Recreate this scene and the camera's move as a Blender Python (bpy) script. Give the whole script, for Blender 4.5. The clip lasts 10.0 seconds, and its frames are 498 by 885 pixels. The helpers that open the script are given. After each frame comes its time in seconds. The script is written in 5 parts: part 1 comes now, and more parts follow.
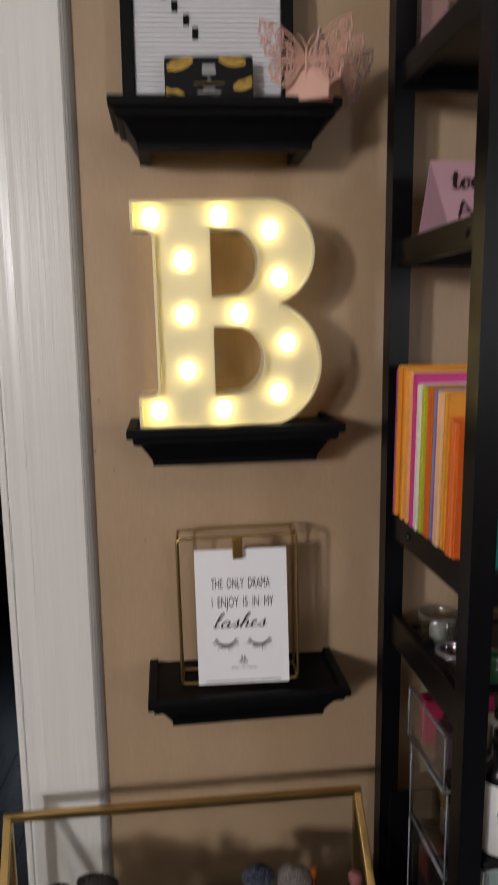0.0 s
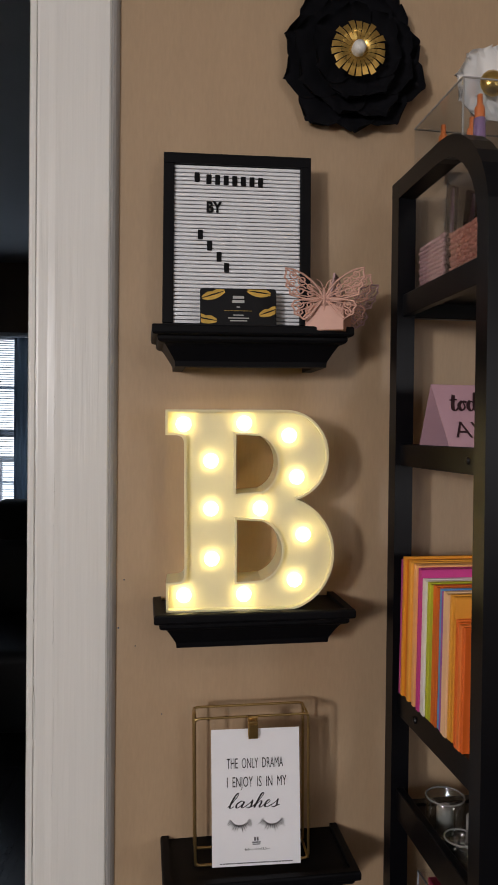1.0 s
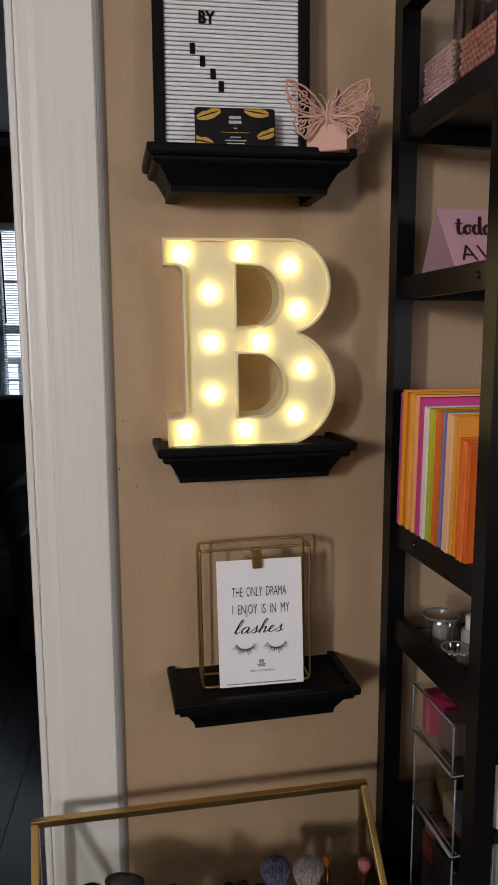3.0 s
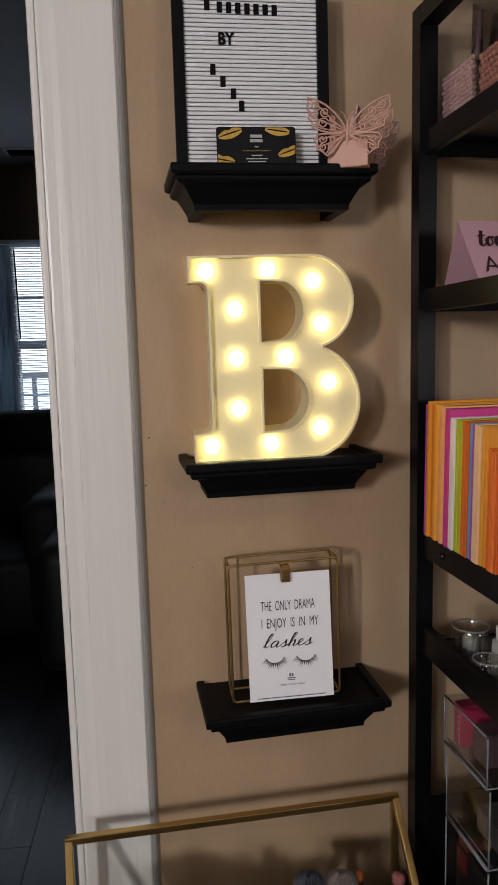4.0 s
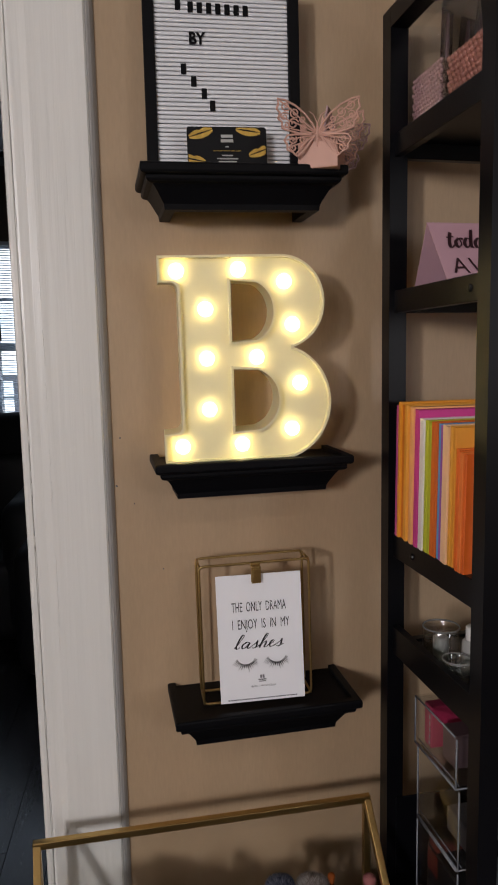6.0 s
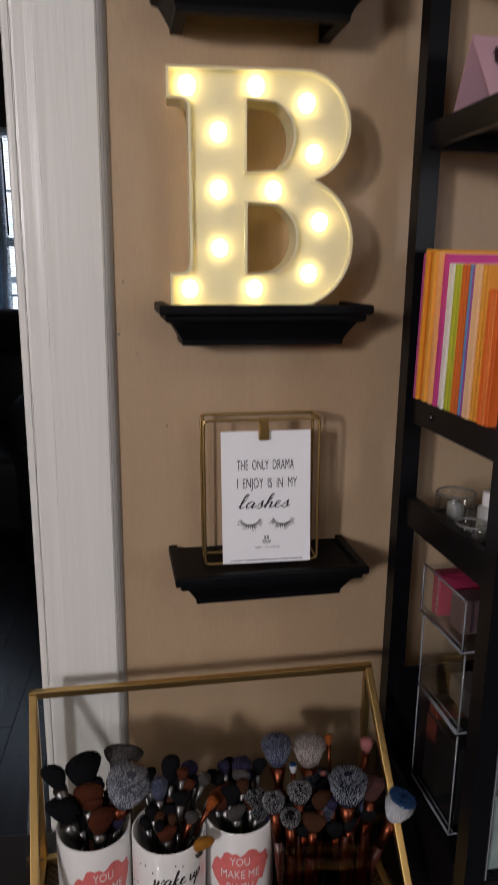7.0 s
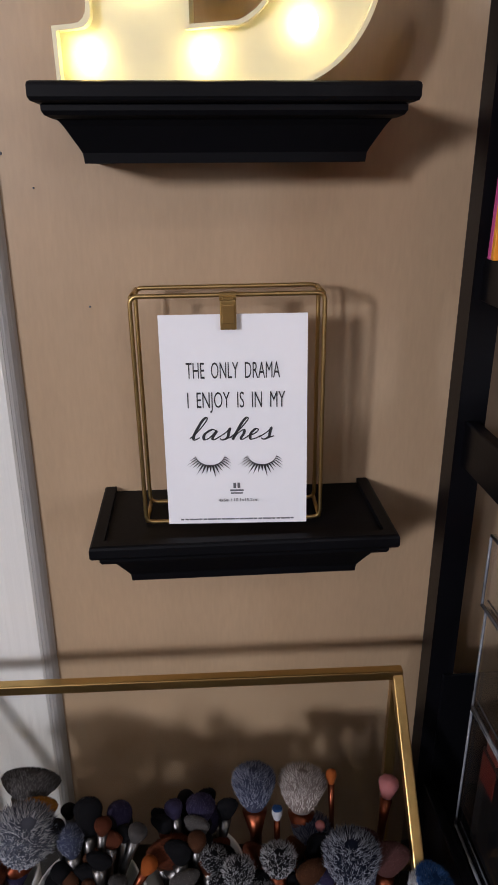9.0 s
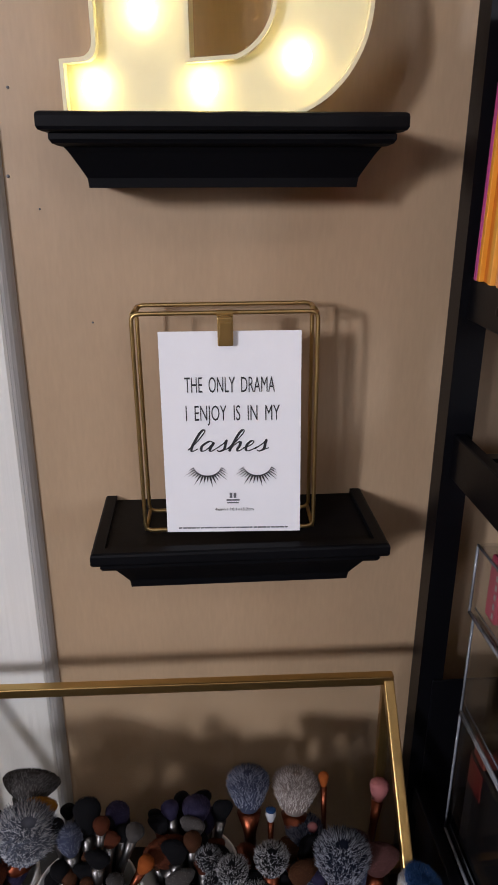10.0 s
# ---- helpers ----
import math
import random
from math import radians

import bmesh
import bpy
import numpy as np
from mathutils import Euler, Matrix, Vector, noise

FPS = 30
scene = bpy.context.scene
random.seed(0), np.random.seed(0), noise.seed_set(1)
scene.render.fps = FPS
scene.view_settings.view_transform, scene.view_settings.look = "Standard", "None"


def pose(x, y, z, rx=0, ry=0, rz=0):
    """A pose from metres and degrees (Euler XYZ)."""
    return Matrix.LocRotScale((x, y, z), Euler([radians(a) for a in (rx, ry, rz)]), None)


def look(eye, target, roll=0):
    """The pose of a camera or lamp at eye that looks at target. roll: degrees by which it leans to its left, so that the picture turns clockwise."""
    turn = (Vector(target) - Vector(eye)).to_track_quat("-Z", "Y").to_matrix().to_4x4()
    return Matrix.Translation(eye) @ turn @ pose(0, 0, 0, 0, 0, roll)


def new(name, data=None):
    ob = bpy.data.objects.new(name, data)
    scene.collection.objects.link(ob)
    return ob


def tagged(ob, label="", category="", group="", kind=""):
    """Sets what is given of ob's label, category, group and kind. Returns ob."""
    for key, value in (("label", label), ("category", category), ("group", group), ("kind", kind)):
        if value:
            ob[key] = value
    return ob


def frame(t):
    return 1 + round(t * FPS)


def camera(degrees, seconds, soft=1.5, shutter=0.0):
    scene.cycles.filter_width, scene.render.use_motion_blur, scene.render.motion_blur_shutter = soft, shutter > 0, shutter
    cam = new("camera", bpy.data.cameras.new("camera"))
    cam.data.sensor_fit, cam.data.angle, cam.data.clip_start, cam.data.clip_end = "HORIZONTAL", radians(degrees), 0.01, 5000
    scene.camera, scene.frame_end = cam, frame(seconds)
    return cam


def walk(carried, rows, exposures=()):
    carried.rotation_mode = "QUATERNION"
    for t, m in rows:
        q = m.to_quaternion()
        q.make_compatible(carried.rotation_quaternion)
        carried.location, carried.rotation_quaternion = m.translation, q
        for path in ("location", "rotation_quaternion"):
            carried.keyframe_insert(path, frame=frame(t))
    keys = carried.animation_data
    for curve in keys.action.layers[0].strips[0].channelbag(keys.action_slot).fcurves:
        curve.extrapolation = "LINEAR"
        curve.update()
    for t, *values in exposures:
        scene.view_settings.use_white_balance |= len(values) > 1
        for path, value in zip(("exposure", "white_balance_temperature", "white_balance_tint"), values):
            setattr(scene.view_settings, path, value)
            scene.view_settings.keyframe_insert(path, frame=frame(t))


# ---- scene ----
cam = camera(38.9, 10.0, shutter=0.4)
EXPOSURES = [(0.0, -0.27, 6300, 12), (1.0, -0.33, 6350, 12), (5.0, -0.34, 6350, 13), (7.0, -0.32, 6200, 14), (7.5, -0.28, 6100, 15), (8.0, -0.10, 5950, 15), (8.5, 0.12, 5900, 15), (10.0, 0.13, 5900, 15)]
PATH = [
    (0, (0.026, -0.749, 1.346), (0.118, 1.222, 1.015), -0.7),
    (0.5, (0.004, -0.793, 1.414), (0.166, 1.199, 1.331), -0.2),
    (1, (-0.027, -0.809, 1.444), (0.135, 1.184, 1.416), 0.6),
    (1.5, (-0.056, -0.784, 1.402), (0.206, 1.19, 1.21), 0.8),
    (2, (-0.039, -0.78, 1.36), (0.198, 1.174, 1.006), 0.7),
    (3.5, (-0.08, -0.809, 1.359), (0.181, 1.156, 1.098), -0.6),
    (4, (-0.084, -0.803, 1.366), (0.141, 1.167, 1.105), -1.4),
    (4.5, (-0.1, -0.805, 1.369), (0.164, 1.166, 1.156), -0.7),
    (5, (-0.11, -0.807, 1.37), (0.182, 1.161, 1.158), 0.5),
    (6.5, (-0.053, -0.795, 1.341), (0.205, 1.16, 1.007), -1.6),
    (7, (-0.062, -0.766, 1.274), (0.171, 1.164, 0.805), 0.7),
    (7.5, (-0.051, -0.688, 1.226), (0.15, 1.218, 0.655), -1.1),
    (8, (0.013, -0.552, 1.202), (0.125, 1.332, 0.539), 1.1),
    (8.5, (0.049, -0.482, 1.19), (0.067, 1.373, 0.442), 0.5),
    (9, (0.058, -0.477, 1.195), (0.068, 1.384, 0.463), -0.1),
    (9.5, (0.056, -0.485, 1.201), (0.055, 1.377, 0.472), -0.1),
    (10, (0.061, -0.495, 1.204), (0.071, 1.376, 0.496), 0.2),
]
walk(cam, [(t, look(eye, target, roll)) for t, eye, target, roll in PATH], EXPOSURES)

# ---- world, lights, exposure ----
world = bpy.data.worlds.new("sky")
scene.world = world
world.use_nodes = True
wn = world.node_tree
sky = wn.nodes.new("ShaderNodeTexSky")
sky.sky_type = "NISHITA"
sky.sun_disc = False
sky.sun_elevation = radians(38)
sky.sun_rotation = radians(150)
wn.links.new(sky.outputs[0], wn.nodes["Background"].inputs[0])
wn.nodes["Background"].inputs[1].default_value = 0.12


def area(name, eye, target, sx, sy, watts, colour):
    lamp = bpy.data.lights.new(name, "AREA")
    lamp.shape, lamp.size, lamp.size_y = "RECTANGLE", sx, sy
    lamp.energy, lamp.color = watts, colour
    ob = new(name, lamp)
    ob.matrix_world = look(eye, target)
    return ob


# daylight in the unseen window behind the camera, placed by its shadows
SWX, SWX2 = -1.55, 1.70
area("window_daylight", (SWX - 0.17, -2.79, 1.76), (0.05, 0.05, 1.05), 0.20, 0.36, 47, (1.0, 0.955, 0.935))
area("window_daylight", (SWX + 0.37, -2.79, 1.76), (0.05, 0.05, 1.05), 0.14, 0.36, 9, (1.0, 0.965, 0.955))
# cool fill lamp added at the right, with no window known there
area("right_fill_light", (SWX2, -2.79, 1.50), (0.3, 0.05, 1.2), 0.4, 0.7, 8.0, (0.95, 0.96, 1.0))
# warm fill light added under this room's ceiling; its lamp is unseen
area("ceiling_fill_light", (0.75, -1.7, 2.38), (0.75, -1.7, 0), 0.30, 0.30, 5, (1.0, 0.86, 0.70))
# daylight in the opening of the far room's window
area("far_window_daylight", (-0.80, 3.42, 1.5), (-0.80, 0, 1.1), 1.1, 1.0, 2.7, (0.72, 0.86, 1.0))


# ---- mesh helpers ----
def to_mesh(name, bm, material, smooth=False):
    me = bpy.data.meshes.new(name)
    bmesh.ops.recalc_face_normals(bm, faces=bm.faces[:])
    bm.to_mesh(me)
    bm.free()
    for m in (material if isinstance(material, (list, tuple)) else [material]):
        me.materials.append(m)
    if smooth:
        for p in me.polygons:
            p.use_smooth = True
    return me


def part(name, bm, material, parent, label="", smooth=False, m=None):
    ob = new(name, to_mesh(name, bm, material, smooth))
    ob.parent = parent
    if m is not None:
        ob.matrix_basis = m
    if label:
        ob["label"] = label
    return ob


def share(name, me, parent, m, label=""):
    ob = new(name, me)
    ob.parent = parent
    ob.matrix_basis = m
    if label:
        ob["label"] = label
    return ob


def thing(name, m, label, category, group=""):
    ob = new(name)
    ob.empty_display_size = 0.05
    ob.matrix_basis = m
    return tagged(ob, label, category, group)


def solid(name, bm, material, label, category, m=None, group="", kind="", smooth=False):
    ob = new(name, to_mesh(name, bm, material, smooth))
    if m is not None:
        ob.matrix_basis = m
    return tagged(ob, label, category, group, kind)


def add_box(bm, x0, x1, y0, y1, z0, z1, bevel=0.0, seg=2, m=None):
    made = bmesh.ops.create_cube(bm, size=1)["verts"]
    for v in made:
        v.co = Vector(((x0 + x1) / 2 + v.co.x * (x1 - x0), (y0 + y1) / 2 + v.co.y * (y1 - y0), (z0 + z1) / 2 + v.co.z * (z1 - z0)))
        if m is not None:
            v.co = m @ v.co
    if bevel > 0:
        edges = list({e for v in made for e in v.link_edges})
        bmesh.ops.bevel(bm, geom=edges, offset=bevel, segments=seg, affect="EDGES", profile=0.5)
    return bm


def box(x0, x1, y0, y1, z0, z1, bevel=0.0, seg=2):
    return add_box(bmesh.new(), x0, x1, y0, y1, z0, z1, bevel, seg)


def add_tube(bm, pts, r, n=8, closed=False, square=False, radii=None):
    """A tube along points; square makes a four-sided bar."""
    pts = [Vector(p) for p in pts]
    k = len(pts)
    rings = []
    ref = None
    for i, p in enumerate(pts):
        a = pts[i - 1] if (i > 0 or closed) else p
        b = pts[(i + 1) % k] if (i < k - 1 or closed) else p
        d = (b - a).normalized()
        if ref is None:
            ref = Vector((0, 0, 1)) if abs(d.z) < 0.9 else Vector((0, 1, 0))
        u = (ref - d * ref.dot(d)).normalized()
        w = d.cross(u)
        ref = u
        rr = radii[i] if radii else r
        stretch = 1.0
        if 0 < i < k - 1 or closed:
            c = max(0.35, math.cos(0.5 * (p - a).angle(b - p, 0)))
            stretch = 1 / c if square else 1.0
        off = math.pi / 4 if square else 0
        m = 4 if square else n
        q = rr * (math.sqrt(2) if square else 1)
        rings.append([bm.verts.new(p + (u * math.cos(off + 2 * math.pi * j / m) + w * math.sin(off + 2 * math.pi * j / m)) * q * (stretch if square else 1)) for j in range(m)])
    m = len(rings[0])
    for i in range(k if closed else k - 1):
        a, b = rings[i], rings[(i + 1) % k]
        for j in range(m):
            bm.faces.new((a[j], a[(j + 1) % m], b[(j + 1) % m], b[j]))
    if not closed:
        bm.faces.new(rings[0][::-1])
        bm.faces.new(rings[-1])
    return bm


def tube(pts, r, n=8, closed=False, square=False, radii=None):
    return add_tube(bmesh.new(), pts, r, n, closed, square, radii)


def rounded(corners, r, n=5):
    """A closed run of corners with rounded turns."""
    out = []
    k = len(corners)
    for i in range(k):
        p, a, b = Vector(corners[i]), Vector(corners[i - 1]), Vector(corners[(i + 1) % k])
        u, w = (a - p).normalized() * r, (b - p).normalized() * r
        for j in range(n + 1):
            t = j / n
            out.append((p + u) * (1 - t) ** 2 + p * 2 * t * (1 - t) + (p + w) * t ** 2)
    return out


def add_lathe(bm, profile, n=24, m=None):
    """Turns (radius, height) pairs round z."""
    rings = []
    for r, z in profile:
        if r < 1e-6:
            v = bm.verts.new((0, 0, z))
            rings.append([v] * n)
        else:
            rings.append([bm.verts.new((r * math.cos(2 * math.pi * j / n), r * math.sin(2 * math.pi * j / n), z)) for j in range(n)])
    for a, b in zip(rings, rings[1:]):
        for j in range(n):
            f = [a[j], a[(j + 1) % n], b[(j + 1) % n], b[j]]
            f = [v for i, v in enumerate(f) if v not in f[:i]]
            if len(f) > 2:
                bm.faces.new(f)
    if m is not None:
        for v in {v for ring in rings for v in ring}:
            v.co = m @ v.co
    return bm


def lathe(profile, n=24, m=None):
    return add_lathe(bmesh.new(), profile, n, m)


def slab_from(outline, holes, y0, y1):
    """A plate in the xz plane from an outline with holes, between two depths."""
    bm = bmesh.new()
    edges = []
    for loop in [outline] + holes:
        vs = [bm.verts.new((x, y0, z)) for x, z in loop]
        edges += [bm.edges.new((vs[i], vs[(i + 1) % len(vs)])) for i in range(len(vs))]
    bmesh.ops.triangle_fill(bm, use_beauty=True, edges=edges)
    if abs(y1 - y0) > 1e-7:
        made = bmesh.ops.extrude_face_region(bm, geom=bm.faces[:])["geom"]
        for v in made:
            if isinstance(v, bmesh.types.BMVert):
                v.co.y = y1
    return bm


def text_mesh(name, words, height, material, parent, m, squeeze=1.0, label="", space=1.0, wide=0.0, thin=0.0):
    """Lettering in the built-in font as a mesh in the xz plane, middle at the origin; wide sets its width, thin slims the strokes."""
    cu = bpy.data.curves.new(name, "FONT")
    cu.body, cu.size, cu.align_x, cu.align_y = words, height, "CENTER", "CENTER"
    cu.space_character, cu.offset, cu.resolution_u = space, -thin * height, 3
    tmp = bpy.data.objects.new(name, cu)
    scene.collection.objects.link(tmp)
    bpy.context.view_layer.update()
    me = bpy.data.meshes.new_from_object(tmp.evaluated_get(bpy.context.evaluated_depsgraph_get()))
    bpy.data.objects.remove(tmp)
    me.name = name
    if wide:
        xs = [v.co.x for v in me.vertices]
        squeeze = wide / (max(xs) - min(xs))
    me.transform(Matrix.Rotation(radians(90), 4, "X") @ Matrix.Diagonal((squeeze, 1, 1, 1)))
    me.materials.clear()
    me.materials.append(material)
    return share(name, me, parent, m, label)


# ---- materials ----
def mat(name, colour, rough=0.5, metal=0.0, vary=0.12, scale=8.0, fine=120.0, bump=0.15, coat=0.0, sheen=0.0, spec=0.5, stretch=(1, 1, 1), rough_vary=0.1, spread=None):
    """A surface with variation at two scales: broad blotches and fine grain."""
    m = bpy.data.materials.new(name)
    m.use_nodes = True
    nt = m.node_tree
    p = nt.nodes["Principled BSDF"]
    co = nt.nodes.new("ShaderNodeTexCoord")
    mp = nt.nodes.new("ShaderNodeMapping")
    mp.inputs["Scale"].default_value = stretch
    nt.links.new(co.outputs["Object"], mp.inputs["Vector"])
    big = nt.nodes.new("ShaderNodeTexNoise")
    big.inputs["Scale"].default_value = scale
    big.inputs["Detail"].default_value = 4
    small = nt.nodes.new("ShaderNodeTexNoise")
    small.inputs["Scale"].default_value = fine
    small.inputs["Detail"].default_value = 3
    for n in (big, small):
        nt.links.new(mp.outputs[0], n.inputs["Vector"])
    mixn = nt.nodes.new("ShaderNodeMath")
    mixn.operation = "MULTIPLY_ADD"
    mixn.inputs[1].default_value = 0.4
    nt.links.new(small.outputs["Fac"], mixn.inputs[0])
    half = nt.nodes.new("ShaderNodeMath")
    half.operation = "MULTIPLY"
    half.inputs[1].default_value = 0.6
    nt.links.new(big.outputs["Fac"], half.inputs[0])
    nt.links.new(half.outputs[0], mixn.inputs[2])
    ramp = nt.nodes.new("ShaderNodeValToRGB")
    lo = [max(0, c * (1 - vary)) for c in colour]
    hi = [min(1, c * (1 + vary)) for c in colour]
    if spread:
        hi = list(spread)
    ramp.color_ramp.elements[0].color, ramp.color_ramp.elements[1].color = (*lo, 1), (*hi, 1)
    ramp.color_ramp.elements[0].position, ramp.color_ramp.elements[1].position = 0.3, 0.7
    nt.links.new(mixn.outputs[0], ramp.inputs[0])
    nt.links.new(ramp.outputs[0], p.inputs["Base Color"])
    rr = nt.nodes.new("ShaderNodeMapRange")
    rr.inputs["To Min"].default_value, rr.inputs["To Max"].default_value = max(0.02, rough - rough_vary), min(1, rough + rough_vary)
    nt.links.new(mixn.outputs[0], rr.inputs["Value"])
    nt.links.new(rr.outputs[0], p.inputs["Roughness"])
    if bump > 0:
        b = nt.nodes.new("ShaderNodeBump")
        b.inputs["Strength"].default_value = bump
        b.inputs["Distance"].default_value = 0.002
        nt.links.new(mixn.outputs[0], b.inputs["Height"])
        nt.links.new(b.outputs[0], p.inputs["Normal"])
    p.inputs["Metallic"].default_value = metal
    p.inputs["Coat Weight"].default_value = coat
    p.inputs["Sheen Weight"].default_value = sheen
    p.inputs["Specular IOR Level"].default_value = spec
    return m


def glowing(name, colour, strength):
    m = bpy.data.materials.new(name)
    m.use_nodes = True
    p = m.node_tree.nodes["Principled BSDF"]
    p.inputs["Base Color"].default_value = (*colour, 1)
    p.inputs["Emission Color"].default_value = (*colour, 1)
    p.inputs["Emission Strength"].default_value = strength
    p.inputs["Roughness"].default_value = 0.3
    return m


def clear(name, colour=(1, 1, 1), rough=0.02, ior=1.3):
    """Thin clear plastic or glass: mostly see-through, with a gloss."""
    m = bpy.data.materials.new(name)
    m.use_nodes = True
    nt = m.node_tree
    nt.nodes.remove(nt.nodes["Principled BSDF"])
    see = nt.nodes.new("ShaderNodeBsdfTransparent")
    see.inputs[0].default_value = (*colour, 1)
    shine = nt.nodes.new("ShaderNodeBsdfGlossy")
    shine.inputs["Roughness"].default_value = rough
    face = nt.nodes.new("ShaderNodeLayerWeight")
    face.inputs["Blend"].default_value = 0.5
    edge = nt.nodes.new("ShaderNodeMath")
    edge.operation = "POWER"
    edge.inputs[1].default_value = 4.0
    nt.links.new(face.outputs["Facing"], edge.inputs[0])
    fres = nt.nodes.new("ShaderNodeMath")
    fres.operation = "MULTIPLY_ADD"
    fres.inputs[1].default_value, fres.inputs[2].default_value = 0.55, (ior - 1) * 0.1
    nt.links.new(edge.outputs[0], fres.inputs[0])
    mix = nt.nodes.new("ShaderNodeMixShader")
    nt.links.new(fres.outputs[0], mix.inputs[0])
    nt.links.new(see.outputs[0], mix.inputs[1])
    nt.links.new(shine.outputs[0], mix.inputs[2])
    nt.links.new(mix.outputs[0], nt.nodes["Material Output"].inputs[0])
    return m


WALL = mat("tan_wall_paint", (0.422, 0.298, 0.182), 0.46, vary=0.085, scale=6, fine=160, bump=0.10, stretch=(2.2, 2.2, 0.40))
# brown kept dark: the far room's low light is in the colour
FARWALL = mat("dimmed_far_wall_paint", (0.16, 0.12, 0.09), 0.7, vary=0.06, bump=0.1)
CASING = mat("white_gloss_paint", (0.73, 0.718, 0.675), 0.30, vary=0.04, scale=9, fine=38, bump=0.42, stretch=(5, 5, 0.16), coat=0.45, rough_vary=0.10)
# the casing's shaded side, put into a greyed colour
CASEDGE = mat("shaded_edge_paint", (0.40, 0.385, 0.365), 0.5, vary=0.14, scale=5, bump=0.3, stretch=(4, 4, 0.4))
CEIL = mat("ceiling_paint", (0.6, 0.6, 0.6), 0.8, vary=0.04, bump=0.15)
BLACKWOOD = mat("black_shelf_paint", (0.003, 0.003, 0.004), 0.5, vary=0.25, fine=300, bump=0.08, spec=0.12)
BLACKMETAL = mat("black_metal", (0.003, 0.003, 0.0042), 0.36, vary=0.2, fine=300, bump=0.05, spec=0.2)
GOLD = mat("brushed_gold", (0.52, 0.35, 0.13), 0.33, metal=1.0, vary=0.08, scale=20, bump=0.0, rough_vary=0.03)
BRASSWIRE = mat("gold_wire", (0.50, 0.35, 0.14), 0.36, metal=1.0, vary=0.15, scale=20, bump=0.05)
PAPER = mat("white_card", (0.82, 0.82, 0.84), 0.6, vary=0.015, bump=0.03)
INK = mat("black_ink", (0.02, 0.02, 0.022), 0.5, vary=0.1, bump=0)
GREYINK = mat("grey_ink", (0.12, 0.12, 0.13), 0.5, vary=0.1, bump=0)
BSHELL = mat("cream_plastic", (0.85, 0.79, 0.52), 0.4, vary=0.03, bump=0.03)
_bt = BSHELL.node_tree
_tr = _bt.nodes.new("ShaderNodeBsdfTranslucent")
_tr.inputs[0].default_value = (0.90, 0.72, 0.26, 1)
_mx = _bt.nodes.new("ShaderNodeMixShader")
_mx.inputs[0].default_value = 0.12
_bt.links.new(_bt.nodes["Principled BSDF"].outputs[0], _mx.inputs[1])
_bt.links.new(_tr.outputs[0], _mx.inputs[2])
_bt.links.new(_mx.outputs[0], _bt.nodes["Material Output"].inputs[0])
BULB = glowing("lit_bulb", (1.0, 0.82, 0.38), 10.6)
FELT = mat("white_grooved_board", (0.74, 0.75, 0.77), 0.75, vary=0.03, bump=0.1)
FLOORWOOD = mat("dark_floorboard", (0.027, 0.028, 0.033), 0.24, vary=0.25, scale=3, fine=60, bump=0.1, stretch=(8, 1, 1))
CERAMIC = mat("white_ceramic", (0.72, 0.71, 0.69), 0.18, vary=0.02, bump=0.02, coat=0.4)
TABLE = mat("dark_table_top", (0.02, 0.017, 0.016), 0.3, vary=0.3, bump=0.05)
SOFA = mat("black_leather", (0.011, 0.011, 0.013), 0.55, vary=0.3, fine=90, bump=0.4)
PINKCARD = mat("pink_card", (0.62, 0.36, 0.28), 0.6, vary=0.04, bump=0.04)
MAUVE = mat("mauve_card", (0.50, 0.30, 0.35), 0.6, vary=0.03, bump=0.03)
GLASS = clear("clear_glass", (0.992, 0.995, 0.992), 0.02, 1.2)
JARGLASS = clear("jar_glass", (0.93, 0.94, 0.93), 0.04, 2.0)
JARRIM = mat("glass_rim", (0.17, 0.17, 0.165), 0.15, vary=0.05, bump=0)
SMOKED = clear("smoked_acrylic", (0.66, 0.50, 0.45), 0.05, 1.2)
ACRYLIC = clear("clear_acrylic", (0.95, 0.96, 0.97), 0.03, 1.35)


# ---- large structure ----
WY = 0.061          # face of the shelf wall
CEILING = 2.44


def wall_of(name, pieces, material, label):
    bm = bmesh.new()
    for p in pieces:
        add_box(bm, *p)
    return solid(name, bm, material, label, "wall", kind="structure")


WALL_TURN = 4.0     # the shelf wall recedes a little towards the rack


def wall_y(x):
    return 0.070 + math.tan(radians(WALL_TURN)) * x


bm = bmesh.new()
add_box(bm, -2.2, -1.02, WY, WY + 0.11, 0, CEILING)
add_box(bm, -1.02, -0.205, WY, WY + 0.11, 2.1, CEILING)
low, high = [[bm.verts.new((x, y, z)) for x, y in ((-0.205, wall_y(-0.205)), (2.2, wall_y(2.2)), (2.2, 0.36), (-0.205, WY + 0.11))] for z in (0, CEILING)]
for i in range(4):
    bm.faces.new((low[i], low[(i + 1) % 4], high[(i + 1) % 4], high[i]))
bm.faces.new(low)
bm.faces.new(high)
solid("wall_north", bm, WALL, "tan painted wall with a doorway and small nail holes", "wall", kind="structure")
wall_of("wall_east", [(2.2, 2.3, -2.8, 0.36, 0, CEILING)], WALL, "plain tan painted wall")
